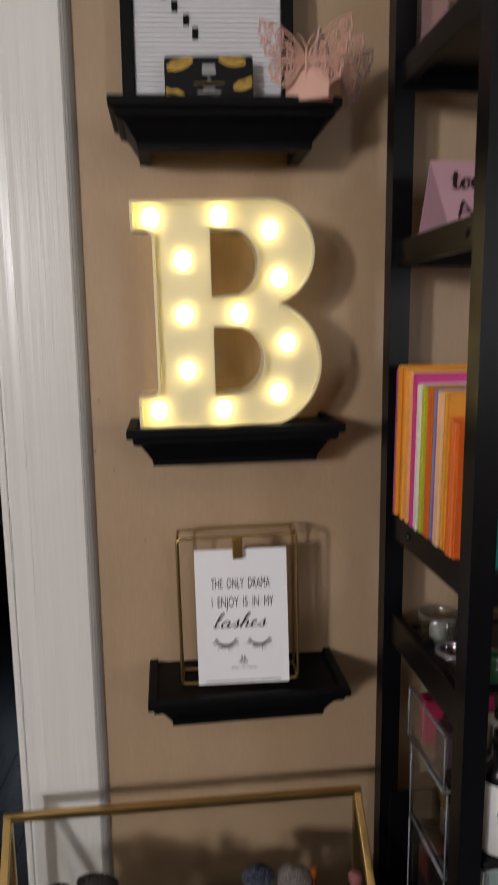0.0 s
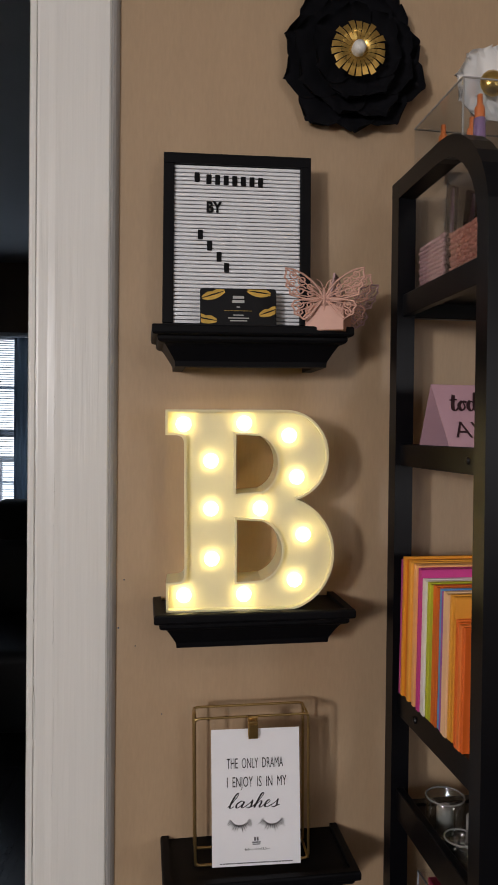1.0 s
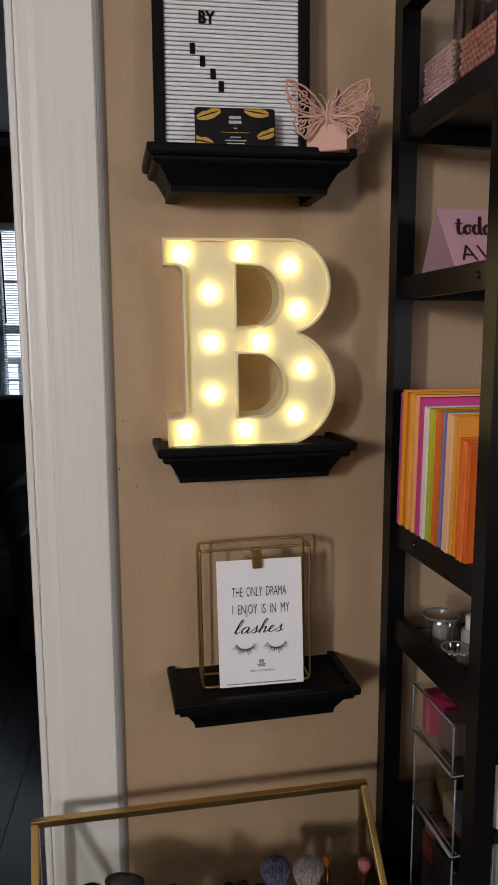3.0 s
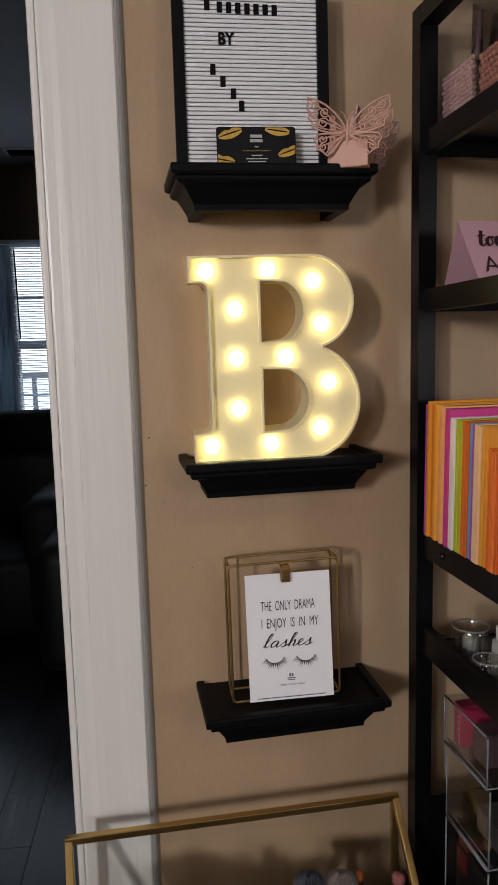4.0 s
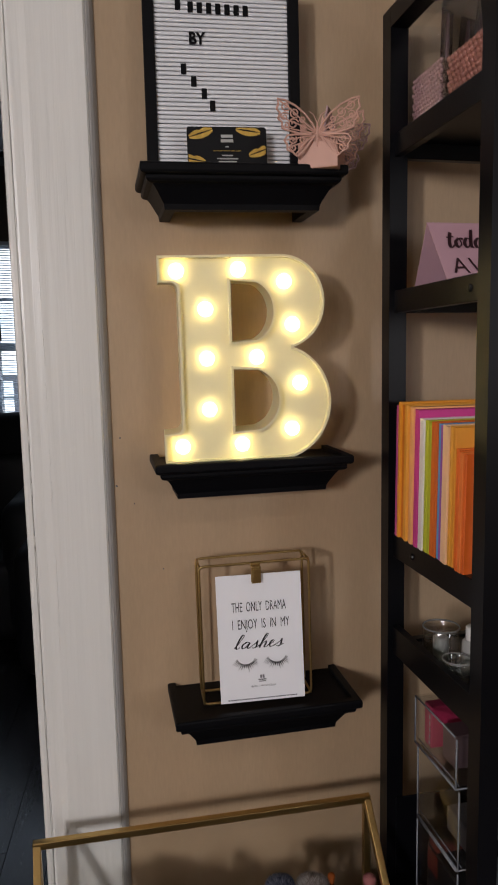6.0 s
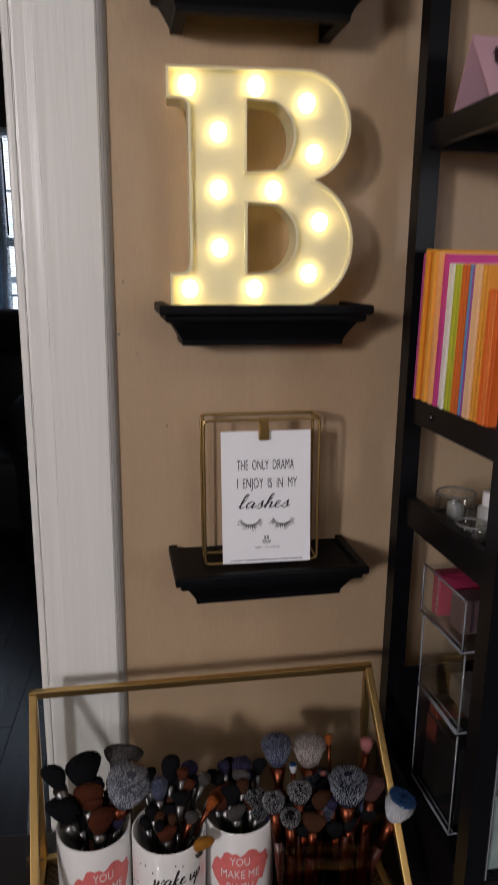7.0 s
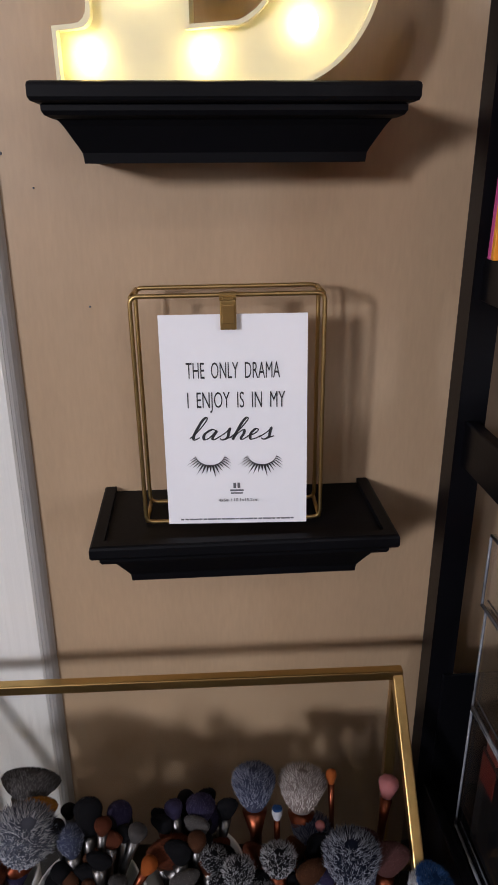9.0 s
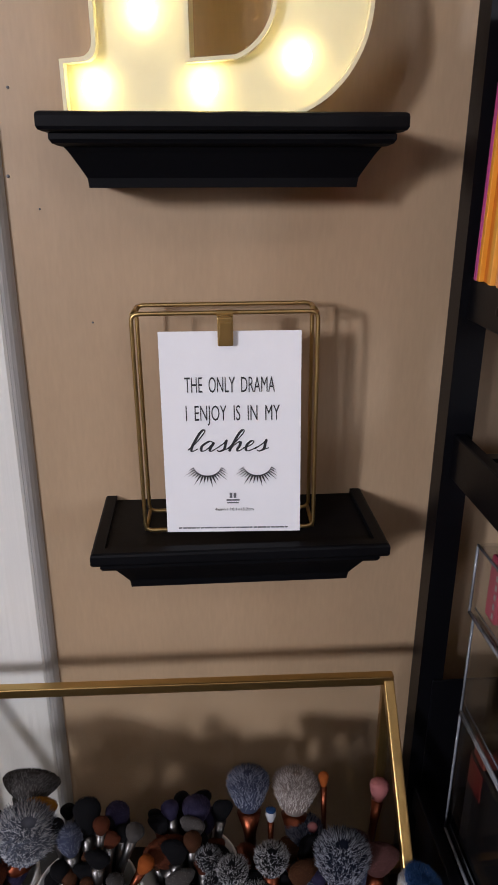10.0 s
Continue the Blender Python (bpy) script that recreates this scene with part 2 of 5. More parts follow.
wall_of("wall_south", [(-2.2, SWX - 0.30, -2.9, -2.8, 0, CEILING), (SWX + 0.48, SWX2 - 0.28, -2.9, -2.8, 0, CEILING), (SWX2 + 0.28, 2.2, -2.9, -2.8, 0, CEILING), (SWX - 0.30, SWX + 0.48, -2.9, -2.8, 0, 1.5), (SWX - 0.30, SWX + 0.48, -2.9, -2.8, 2.02, CEILING),
                       (SWX2 - 0.28, SWX2 + 0.28, -2.9, -2.8, 0, 1.12), (SWX2 - 0.28, SWX2 + 0.28, -2.9, -2.8, 1.98, CEILING)], WALL, "tan painted wall with a window opening and an added lamp opening")
wall_of("wall_west", [(-2.3, -2.2, -2.8, WY + 0.11, 0, CEILING)], WALL, "plain tan painted wall")
solid("ceiling", box(-2.3, 2.3, -2.9, WY + 0.11, CEILING, CEILING + 0.1), CEIL, "flat off-white painted ceiling", "ceiling", kind="structure")
# far ceiling has its own darker colour, which holds the room's dim light
solid("ceiling_far", box(-2.6, 2.3, WY + 0.11, 3.6, CEILING, CEILING + 0.1), mat("dimmed_ceiling_paint", (0.36, 0.37, 0.39), 0.8, vary=0.05, bump=0.15), "flat painted ceiling of the far room, greyed for its dimness", "ceiling", kind="structure")
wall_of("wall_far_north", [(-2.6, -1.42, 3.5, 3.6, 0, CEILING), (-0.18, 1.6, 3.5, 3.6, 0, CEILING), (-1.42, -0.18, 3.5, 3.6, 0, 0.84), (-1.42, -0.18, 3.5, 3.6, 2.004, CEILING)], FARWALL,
        "brown wall with a double window, darkened for the dim room")
wall_of("wall_far_west", [(-2.6, -2.5, WY + 0.11, 3.5, 0, CEILING)], FARWALL, "brown side wall darkened for the dim room")
wall_of("wall_far_east", [(1.5, 1.6, WY + 0.11, 3.5, 0, CEILING)], FARWALL, "brown side wall darkened for the dim room")

# floorboards laid over a dark floor sheet
floor = solid("floor", box(-2.6, 2.3, -2.9, 3.6, -0.06, 0.0), FLOORWOOD, "dark glossy wooden floor", "floor", kind="structure")

# door casing beside the shelves: board, bead on the opening side, back band against the wall
casing = thing("door_casing", pose(0, 0, 0), "white glossy painted door casing with chipped brushed paint", "door trim")
casing["kind"] = "structure"


def strip(pts, z0, z1):
    """An upright moulding from its plan outline."""
    bm = bmesh.new()
    a = [bm.verts.new((x, y, z0)) for x, y in pts]
    b = [bm.verts.new((x, y, z1)) for x, y in pts]
    n = len(pts)
    for i in range(n):
        bm.faces.new((a[i], a[(i + 1) % n], b[(i + 1) % n], b[i]))
    bm.faces.new(a)
    bm.faces.new(b[::-1])
    return bm


part("board", strip([(-0.2125, WY - 0.001), (-0.2125, 0.0476), (-0.2095, 0.0470), (-0.199, 0.0473), (-0.1905, 0.0469), (-0.183, 0.0473), (-0.160, 0.0475), (-0.140, 0.0478), (-0.1285, 0.0483), (-0.1265, 0.0500), (-0.1265, WY - 0.001)], 0, 2.08), CASING, casing)
part("bead", strip([(-0.222, WY + 0.11), (-0.222, 0.0500), (-0.2205, 0.0476), (-0.2175, 0.0468), (-0.2140, 0.0470), (-0.2130, 0.0480), (-0.2130, WY + 0.11)], 0, 2.08), CASING, casing)
part("back_band", strip([(-0.1263, WY - 0.0005), (-0.1263, 0.0502), (-0.1240, 0.0512), (-0.1212, 0.0535), (-0.1190, 0.0568), (-0.1175, WY - 0.0005)], 0, 2.08), CASEDGE, casing, "edge strip with its shadow in the grey colour")


# ---- things on the wall ----
def wall_shelf(x0, x1, z, y0, tilt, label):
    """A black ledge: tray top with a low rim over a stepped crown moulding, hollow underneath."""
    xc = (x0 + x1) / 2 - 0.0065
    w, d = x1 - x0, wall_y(xc) - y0
    ob = thing("wall_shelf", pose(xc, wall_y(xc), z, 0, tilt, WALL_TURN), label, "wall shelf", "black ledges on the wall")

    def u(inset, zz):
        return [(-w / 2 + inset, 0, zz), (-w / 2 + inset, -d + inset, zz), (w / 2 - inset, -d + inset, zz), (w / 2 - inset, 0, zz)]

    # tray: outer edge rounded, rim, recessed floor
    bm = bmesh.new()
    prof = [(0.010, -0.0045), (0.010, 0.0), (0.0022, 0.0), (0.0006, -0.0008), (0, -0.0025), (0, -0.0085), (0.001, -0.0105), (0.0035, -0.0115), (0.012, -0.0115)]
    rings = [[bm.verts.new(p) for p in u(i, zz)] for i, zz in prof]
    for a, b in zip(rings, rings[1:]):
        for j in range(3):
            bm.faces.new((a[j], a[j + 1], b[j + 1], b[j]))
    bm.faces.new(rings[0])
    bm.faces.new(rings[-1][::-1])
    part("tray_top", bm, BLACKWOOD, ob)
    bm = bmesh.new()
    prof = [(0.0075, -0.0112), (0.006, -0.0125), (0.006, -0.0155), (0.0075, -0.0180), (0.011, -0.0195), (0.0135, -0.0197), (0.0165, -0.0235), (0.0205, -0.0300), (0.0235, -0.0350), (0.0255, -0.0385), (0.0262, -0.0445), (0.0385, -0.0445), (0.0385, -0.0112)]
    rings = [[bm.verts.new(p) for p in u(i, zz)] for i, zz in prof]
    for a, b in zip(rings, rings[1:]):
        for j in range(3):
            bm.faces.new((a[j], a[j + 1], b[j + 1], b[j]))
    for j in (0, 3):
        bm.faces.new([r[j] for r in rings])
    part("crown_moulding", bm, BLACKWOOD, ob)
    return ob


wall_shelf(-0.072, 0.156, 1.564, -0.026, -0.9, "black painted wooden wall ledge with crown moulding holding a letter board")
wall_shelf(-0.067, 0.164, 1.241, -0.020, -0.3, "black painted wooden wall ledge under a lit marquee letter")
wall_shelf(-0.055, 0.171, 0.942, -0.030, -0.2, "black painted wooden wall ledge holding a wire photo frame")


# marquee letter
def arc(cx, cz, rx, rz, a0, a1, n):
    return [(cx + rx * math.cos(radians(a0 + (a1 - a0) * i / n)), cz + rz * math.sin(radians(a0 + (a1 - a0) * i / n))) for i in range(n + 1)]


def letter_loops(g=0.0):
    """Outline and two holes of the slab-serif letter; g shrinks the strokes all round."""
    outer = [(0 + g, 0 + g)] + [(0.130, 0 + g)] + arc(0.131, 0.0655, 0.0630 - g, 0.0665 - g, -80, 72.4, 30) + arc(0.137, 0.1795, 0.050 - g, 0.0525 - g, -74.9, 90, 28)
    outer += [(0 + g, 0.232 - g), (0 + g, 0.203 + g)] + arc(0.013 + g, 0.194 + g, 0.008, 0.009, 90, 0, 4) + arc(0.013 + g, 0.044 - g, 0.008, 0.009, 0, -90, 4) + [(0 + g, 0.034 - g)]
    h1 = [(0.080 - g, 0.136 - g)] + arc(0.098, 0.170, 0.030 + g, 0.034 + g, -70, 70, 22) + [(0.080 - g, 0.204 + g)]
    h2 = [(0.081 - g, 0.034 - g)] + arc(0.099, 0.070, 0.034 + g, 0.036 + g, -72, 72, 22) + [(0.081 - g, 0.106 + g)]
    return outer, [h1, h2]


marquee = thing("marquee_letter", pose(-0.0545, -0.002, 1.2372, 2.0, -0.6, 0), "lit cream plastic marquee letter with twelve warm bulbs", "light-up letter")
outer, holes = letter_loops()
inner, inner_holes = letter_loops(0.0026)
bm = bmesh.new()
for big, small in [(outer, inner)] + list(zip(holes, inner_holes)):
    n = len(big)
    rows = [[bm.verts.new((x, y, z)) for x, z in loop] for loop, y in ((big, 0.046), (big, 0.0008), (big, 0.0), (small, 0.0), (small, 0.009))]
    for a, b in zip(rows, rows[1:]):
        for j in range(n):
            bm.faces.new((a[j], a[(j + 1) % n], b[(j + 1) % n], b[j]))
part("rim", bm, BSHELL, marquee, "cream plastic raised rim")
part("face", slab_from(inner, inner_holes, 0.0088, 0.0110), BSHELL, marquee, "cream plastic recessed face")
bulb_bm = lathe([(0, -0.0105), (0.004, -0.0098), (0.0073, -0.0072), (0.0092, -0.0035), (0.0096, 0.0), (0.0085, 0.003), (0.006, 0.006)], 16, Matrix.Rotation(radians(-90), 4, "X") @ Matrix.Scale(0.88, 4))
bulb_me = to_mesh("bulb", bulb_bm, BULB, True)
for bx, bz in [(0.019, 0.218), (0.088, 0.219), (0.140, 0.205), (0.050, 0.176), (0.149, 0.157), (0.107, 0.121), (0.050, 0.121), (0.051, 0.063), (0.157, 0.090), (0.147, 0.037), (0.019, 0.021), (0.088, 0.021)]:
    share("bulb", bulb_me, marquee, Matrix.Translation((bx + 0.0015, 0.0045, bz - 0.0025)) @ Matrix.Rotation(radians(180), 4, "Z"))

# wire photo frame with a clipped card
frame_ob = thing("photo_frame", pose(0.0485, 0.0085, 0.9390, 0.6, -0.8, 2.0), "gold wire box photo frame with a clip on a black ledge", "photo frame")


def wire_loop(y, x0, x1, z0, z1):
    return tube(rounded([(x0, y, z0), (x1, y, z0), (x1, y, z1), (x0, y, z1)], 0.006), 0.0016, 8, closed=True)


part("front_wire", wire_loop(0.0, -0.0668, 0.0668, 0.0015, 0.1740), BRASSWIRE, frame_ob, smooth=True)
part("back_wire", wire_loop(0.034, -0.0668, 0.0668, 0.0015, 0.1740), BRASSWIRE, frame_ob, smooth=True)
for sx in (-0.0661, 0.0661):
    for zz in (0.0022, 0.1733):
        part("cross_wire", tube([(sx, 0, zz), (sx, 0.034, zz)], 0.0016, 8), BRASSWIRE, frame_ob, smooth=True)
bm = box(-0.0055, 0.0055, -0.0125, -0.0105, 0.1525, 0.1725, 0.0007)
add_box(bm, -0.0055, 0.0055, -0.0072, -0.0058, 0.1525, 0.1725, 0.0005)
add_tube(bm, [(-0.0058, -0.005, 0.1740), (0.0058, -0.005, 0.1740)], 0.0030, 10)
add_box(bm, -0.0042, 0.0042, -0.0136, -0.0123, 0.157, 0.1695, 0.0004)
add_box(bm, -0.0035, 0.0035, -0.0125, 0.001, 0.1725, 0.1742, 0.0003)
part("clip", bm, GOLD, frame_ob, "small gold spring clip")

card = thing("greeting_card", pose(0.0520, -0.0082, 0.9462, -3.4, -0.9, 0), "white printed card with black lettering hanging in a wire frame", "card")
part("sheet", box(-0.0512, 0.0512, 0.0, 0.0006, 0.0, 0.1550), PAPER, card)
def bars(parent, name, y, rows, material, label=""):
    """Plain bars standing for small print: (x, z, width, height) each."""
    bm = bmesh.new()
    for x, z, w, h in rows:
        add_box(bm, x - w / 2, x + w / 2, y - 0.00035, y, z - h / 2, z + h / 2)
    return part(name, bm, material, parent, label)


text_mesh("lettering", "THE  ONLY  DRAMA", 0.0168, INK, card, Matrix.Translation((-0.0008, -0.0005, 0.1155)), label="thin black capitals", wide=0.0655, thin=0.003)
text_mesh("lettering", "I  ENJOY  IS  IN  MY", 0.0168, INK, card, Matrix.Translation((0.0008, -0.0005, 0.0943)), label="thin black capitals", wide=0.0690, thin=0.003)


def stroke(parent, name, runs, r, material, y=-0.0005, label="", scale=1.0, at=(0, 0), lean=0.0, wider=1.0):
    """Flat pen strokes through points in the card's plane."""
    bm = bmesh.new()
    for run in runs:
        pts = [Vector((at[0] + scale * (wider * x + lean * z), 0, at[1] + scale * z)) for x, z in run]
        fine = []
        for i in range(len(pts) - 1):
            a, b, c, d = pts[max(i - 1, 0)], pts[i], pts[i + 1], pts[min(i + 2, len(pts) - 1)]
            for k in range(5):
                t = k / 5
                fine.append(0.5 * (2 * b + (c - a) * t + (2 * a - 5 * b + 4 * c - d) * t * t + (3 * b - 3 * c + d - a) * t ** 3))
        fine.append(pts[-1])
        last = None
        for i, p in enumerate(fine):
            d = (fine[min(i + 1, len(fine) - 1)] - fine[max(i - 1, 0)]).normalized()
            w = r * (0.55 + 0.75 * abs(min(0, d.z)))
            s = Vector((-d.z, 0, d.x)) * w
            pair = (bm.verts.new((p.x + s.x, y, p.z + s.z)), bm.verts.new((p.x - s.x, y, p.z - s.z)))
            if last:
                bm.faces.new((last[0], last[1], pair[1], pair[0]))
            last = pair
    return part(name, bm, material, parent, label)


LETTERS = {  # pen runs on a unit x-height, with each letter's advance
    "l": ([[(-0.1, 0.15), (0.25, 0.9), (0.5, 1.9), (0.38, 2.15), (0.2, 1.7), (0.08, 0.5), (0.2, 0.02), (0.5, 0.25)]], 0.62),
    "a": ([[(0.75, 0.85), (0.45, 1.0), (0.1, 0.55), (0.2, 0.05), (0.5, 0.2), (0.78, 0.9), (0.7, 0.2), (0.85, 0.02), (1.1, 0.3)]], 1.08),
    "s": ([[(-0.05, 0.2), (0.35, 0.75), (0.45, 1.12), (0.5, 0.7), (0.55, 0.2), (0.3, -0.02), (0.1, 0.12)], [(0.4, 0.02), (0.85, 0.3)]], 0.82),
    "h": ([[(-0.1, 0.2), (0.3, 1.0), (0.55, 1.9), (0.42, 2.1), (0.25, 1.6), (0.12, 0.0), (0.25, 0.55), (0.55, 0.95), (0.66, 0.6), (0.6, 0.15), (0.75, 0.02), (1.0, 0.3)]], 0.98),
    "e": ([[(-0.05, 0.3), (0.35, 0.55), (0.5, 0.9), (0.3, 1.0), (0.12, 0.55), (0.25, 0.05), (0.55, 0.1), (0.85, 0.4)]], 0.80),
    "w": ([[(0.0, 0.95), (0.1, 0.15), (0.3, 0.05), (0.5, 0.85), (0.55, 0.15), (0.8, 0.05), (1.0, 0.95), (1.2, 0.85)]], 1.2),
    "k": ([[(0.1, 0.3), (0.45, 1.8), (0.3, 2.0), (0.12, 0.0)], [(0.65, 0.95), (0.25, 0.5), (0.6, 0.05), (0.9, 0.25)]], 0.88),
    "u": ([[(0.0, 0.9), (0.1, 0.15), (0.35, 0.05), (0.6, 0.9), (0.6, 0.15), (0.85, 0.2)]], 0.9),
    "p": ([[(0.05, 0.8), (0.15, 0.6), (0.0, -0.9)], [(0.1, 0.5), (0.45, 0.98), (0.65, 0.5), (0.35, 0.02), (0.1, 0.2)]], 0.85),
    "m": ([[(0.0, 0.9), (0.05, 0.0), (0.3, 0.95), (0.42, 0.0), (0.7, 0.95), (0.8, 0.1), (1.0, 0.2)]], 1.05),
    "t": ([[(0.35, 1.6), (0.15, 0.3), (0.35, 0.02), (0.6, 0.3)], [(-0.05, 1.05), (0.6, 1.12)]], 0.6),
    "o": ([[(0.45, 0.98), (0.12, 0.6), (0.25, 0.05), (0.6, 0.35), (0.5, 0.95), (0.8, 0.85)]], 0.8),
    "d": ([[(0.6, 0.85), (0.3, 0.98), (0.08, 0.45), (0.25, 0.03), (0.55, 0.4), (0.85, 1.9), (0.62, 0.3), (0.85, 0.05)]], 0.92),
    "y": ([[(0.0, 0.9), (0.15, 0.3), (0.4, 0.25), (0.6, 0.95), (0.4, -0.5), (0.1, -0.8)]], 0.8),
    "i": ([[(0.1, 0.95), (0.05, 0.15), (0.25, 0.03), (0.45, 0.3)], [(0.2, 1.4), (0.24, 1.5)]], 0.45),
    "b": ([[(0.3, 1.9), (0.1, 0.2), (0.35, 0.02), (0.6, 0.5), (0.35, 0.9), (0.15, 0.5)]], 0.8),
    "&": ([[(0.8, 1.5), (0.4, 1.7), (0.2, 1.3), (0.55, 0.95), (0.1, 0.6), (0.3, 0.0), (0.8, 0.3), (0.9, 0.8)]], 1.0),
    " ": ([], 0.55),
}


def script_runs(words):
    runs, x = [], 0.0
    for ch in words:
        strokes, adv = LETTERS[ch]
        runs += [[(x + px, pz) for px, pz in run] for run in strokes]
        x += adv
    return [[(px - x / 2, pz) for px, pz in run] for run in runs], x


runs, _ = script_runs("lashes")
stroke(card, "script_word", runs, 0.00080, INK, label="black brush-script word", scale=0.0078, at=(-0.003, 0.0655), lean=0.42, wider=1.46)
for cx, side in ((-0.0188, -1), (0.0188, 1)):
    bm = bmesh.new()
    lid = [(cx + 0.0108 * math.cos(radians(a)), 0.0540 + 0.0088 * math.sin(radians(a))) for a in range(190, 351, 10)]
    for i in range(len(lid) - 1):
        (x0, z0), (x1, z1) = lid[i], lid[i + 1]
        bm.faces.new([bm.verts.new(p) for p in ((x0, -0.0005, z0), (x1, -0.0005, z1), (x1, -0.0005, z1 + 0.0011), (x0, -0.0005, z0 + 0.0011))])
    for k in range(17):
        a = 192 + k * 156 / 16
        x0, z0 = cx + 0.0108 * math.cos(radians(a)), 0.0542 + 0.0088 * math.sin(radians(a))
        ln = 0.0048 + 0.0042 * ((k * 7) % 4) / 3
        d = Vector((math.cos(radians(a)) * 1.0, 0, -0.85 + 0.25 * abs(math.cos(radians(a))))).normalized() * ln
        bm.faces.new([bm.verts.new(p) for p in ((x0 - 0.0009, -0.0005, z0), (x0 + 0.0009, -0.0005, z0), (x0 + d.x, -0.0005, z0 + d.z))])
    part("eyelash_print", bm, INK, card, "printed black closed eyelashes")
bars(card, "printed_mark", 0.0, [(-0.0015, 0.0300, 0.0020, 0.0040), (0.0015, 0.0300, 0.0020, 0.0040), (0, 0.0262, 0.010, 0.0012), (0, 0.0240, 0.009, 0.0010)], GREYINK, "small printed mark as plain bars")
text_mesh("size_print", "4x6in / 10.1x15.2cm", 0.0036, INK, card, Matrix.Translation((0.001, -0.0005, 0.0186)), 1.0)
bars(card, "fine_print", 0.0, [(-0.041 + 0.0034 * i, 0.0034, 0.0022 + 0.0004 * (i * 5 % 4), 0.0011) for i in range(25)], GREYINK, "one line of tiny print")

# letter board on the upper ledge
board = thing("letter_board", pose(0.0250, 0.0265, 1.5600, -2.0, 0.0, 0), "black framed white letter board with black plastic letters", "letter board")
bw, bh = 0.0880, 0.2150
for x0, x1, z0, z1 in ((-bw, bw, 0, 0.0125), (-bw, bw, bh - 0.0125, bh), (-bw, -bw + 0.0125, 0.0125, bh - 0.0125), (bw - 0.0125, bw, 0.0125, bh - 0.0125)):
    part("frame_bar", box(x0, x1, 0, 0.018, z0, z1, 0.0008), BLACKWOOD, board)
groove = 0.00475
ridge_me = to_mesh("ridge", box(-bw + 0.0125, bw - 0.0125, 0.0042, 0.0086, 0.0004, groove - 0.0006, 0.0006, 1), FELT)
for i in range(int((bh - 0.025) / groove)):
    share("ridge", ridge_me, board, Matrix.Translation((0, 0, 0.0125 + i * groove)))
# dark colour behind the ridges stands for shade inside the grooves
part("backing", box(-bw + 0.0125, bw - 0.0125, 0.0085, 0.016, 0.0125, bh - 0.0125), mat("shaded_groove", (0.10, 0.10, 0.11), 0.8, bump=0), board)
# the shop name on it stands as plain character-sized bars
glyph = to_mesh("letter_bar", box(-0.0030, 0.0030, 0.0028, 0.0042, -0.0058, 0.0058, 0.0006, 1), BLACKWOOD)
marks = [(-0.0485, 0.1875)] + [(-0.0345 + 0.0103 * i, 0.1855 - 0.0003 * i) for i in range(7)]
text_mesh("letter", "BY", 0.0185, BLACKWOOD, board, Matrix.Translation((-0.0285, 0.0028, 0.1512)), label="black plastic letters", wide=0.0185, thin=-0.035)
marks += [(-0.0440, 0.1190), (-0.0330, 0.1060), (-0.0215, 0.0930), (-0.0125, 0.0800)]
for gx, gz in marks:
    share("letter_bar", glyph, board, Matrix.Translation((gx, 0, gz)))

# business card against the board
GOLDLEAF = mat("gold_leaf_print", (0.62, 0.40, 0.08), 0.4, metal=0.5, vary=0.3, scale=90, bump=0.05)
BLACKCARD = mat("satin_black_card", (0.008, 0.008, 0.009), 0.55, vary=0.1, bump=0.02, spec=0.15)
bizcard = thing("business_card", pose(0.026, 0.0100, 1.5610, -4, -0.6, 0), "black business card with gold lips standing before the letter board", "card")
part("sheet", slab_from([(p.x, p.z) for p in rounded([(-0.0445, 0, 0), (0.0445, 0, 0), (0.0445, 0, 0.0508), (-0.0445, 0, 0.0508)], 0.004)], [], 0.0, 0.0006), BLACKCARD, bizcard)


def lips(cx, cz, w, tilt):
    """Printed gold lips, clipped to the card."""
    bm = bmesh.new()
    c, s = math.cos(radians(tilt)), math.sin(radians(tilt))
    for sign in (1, -1):
        top, low = [], []
        for i in range(13):
            t = i / 12 * 2 - 1
            h = 0.34 * w * (1 - t * t) * (1 - 0.35 * math.exp(-(t / 0.2) ** 2) * (sign > 0))
            top.append((t * w, sign * h))
            low.append((t * w, sign * 0.05 * w * (1 - t * t)))
        for i in range(12):
            quad = [low[i], low[i + 1], top[i + 1], top[i]]
            pts = [(min(0.0435, max(-0.0435, cx + x * c - z * s)), min(0.0498, max(0.001, cz + x * s + z * c))) for x, z in quad]
            if len({(round(x, 5), round(z, 5)) for x, z in pts}) == 4:
                bm.faces.new([bm.verts.new((x, -0.0004, z)) for x, z in pts])
    return bm


for cx, cz, w, tilt in ((-0.029, 0.0435, 0.0165, 18), (0.024, 0.0465, 0.0165, -8), (-0.0385, 0.0150, 0.0165, -10), (0.0365, 0.0240, 0.0155, 20), (0.010, 0.001, 0.012, 0)):
    part("lip_print", lips(cx, cz, w, tilt), GOLDLEAF, bizcard, "printed gold lips")
bars(bizcard, "small_print", 0.0, [(0, 0.0405, 0.013, 0.0032), (0, 0.0355, 0.014, 0.0032), (0, 0.0290, 0.004, 0.0012), (0, 0.0195, 0.012, 0.0012), (0, 0.0160, 0.024, 0.0012), (0, 0.0128, 0.020, 0.0012)], mat("pale_print", (0.45, 0.45, 0.43), 0.6, bump=0), "pale lines of small print")
part("rule", box(-0.016, 0.016, -0.0004, 0, 0.0243, 0.0247), GOLDLEAF, bizcard)

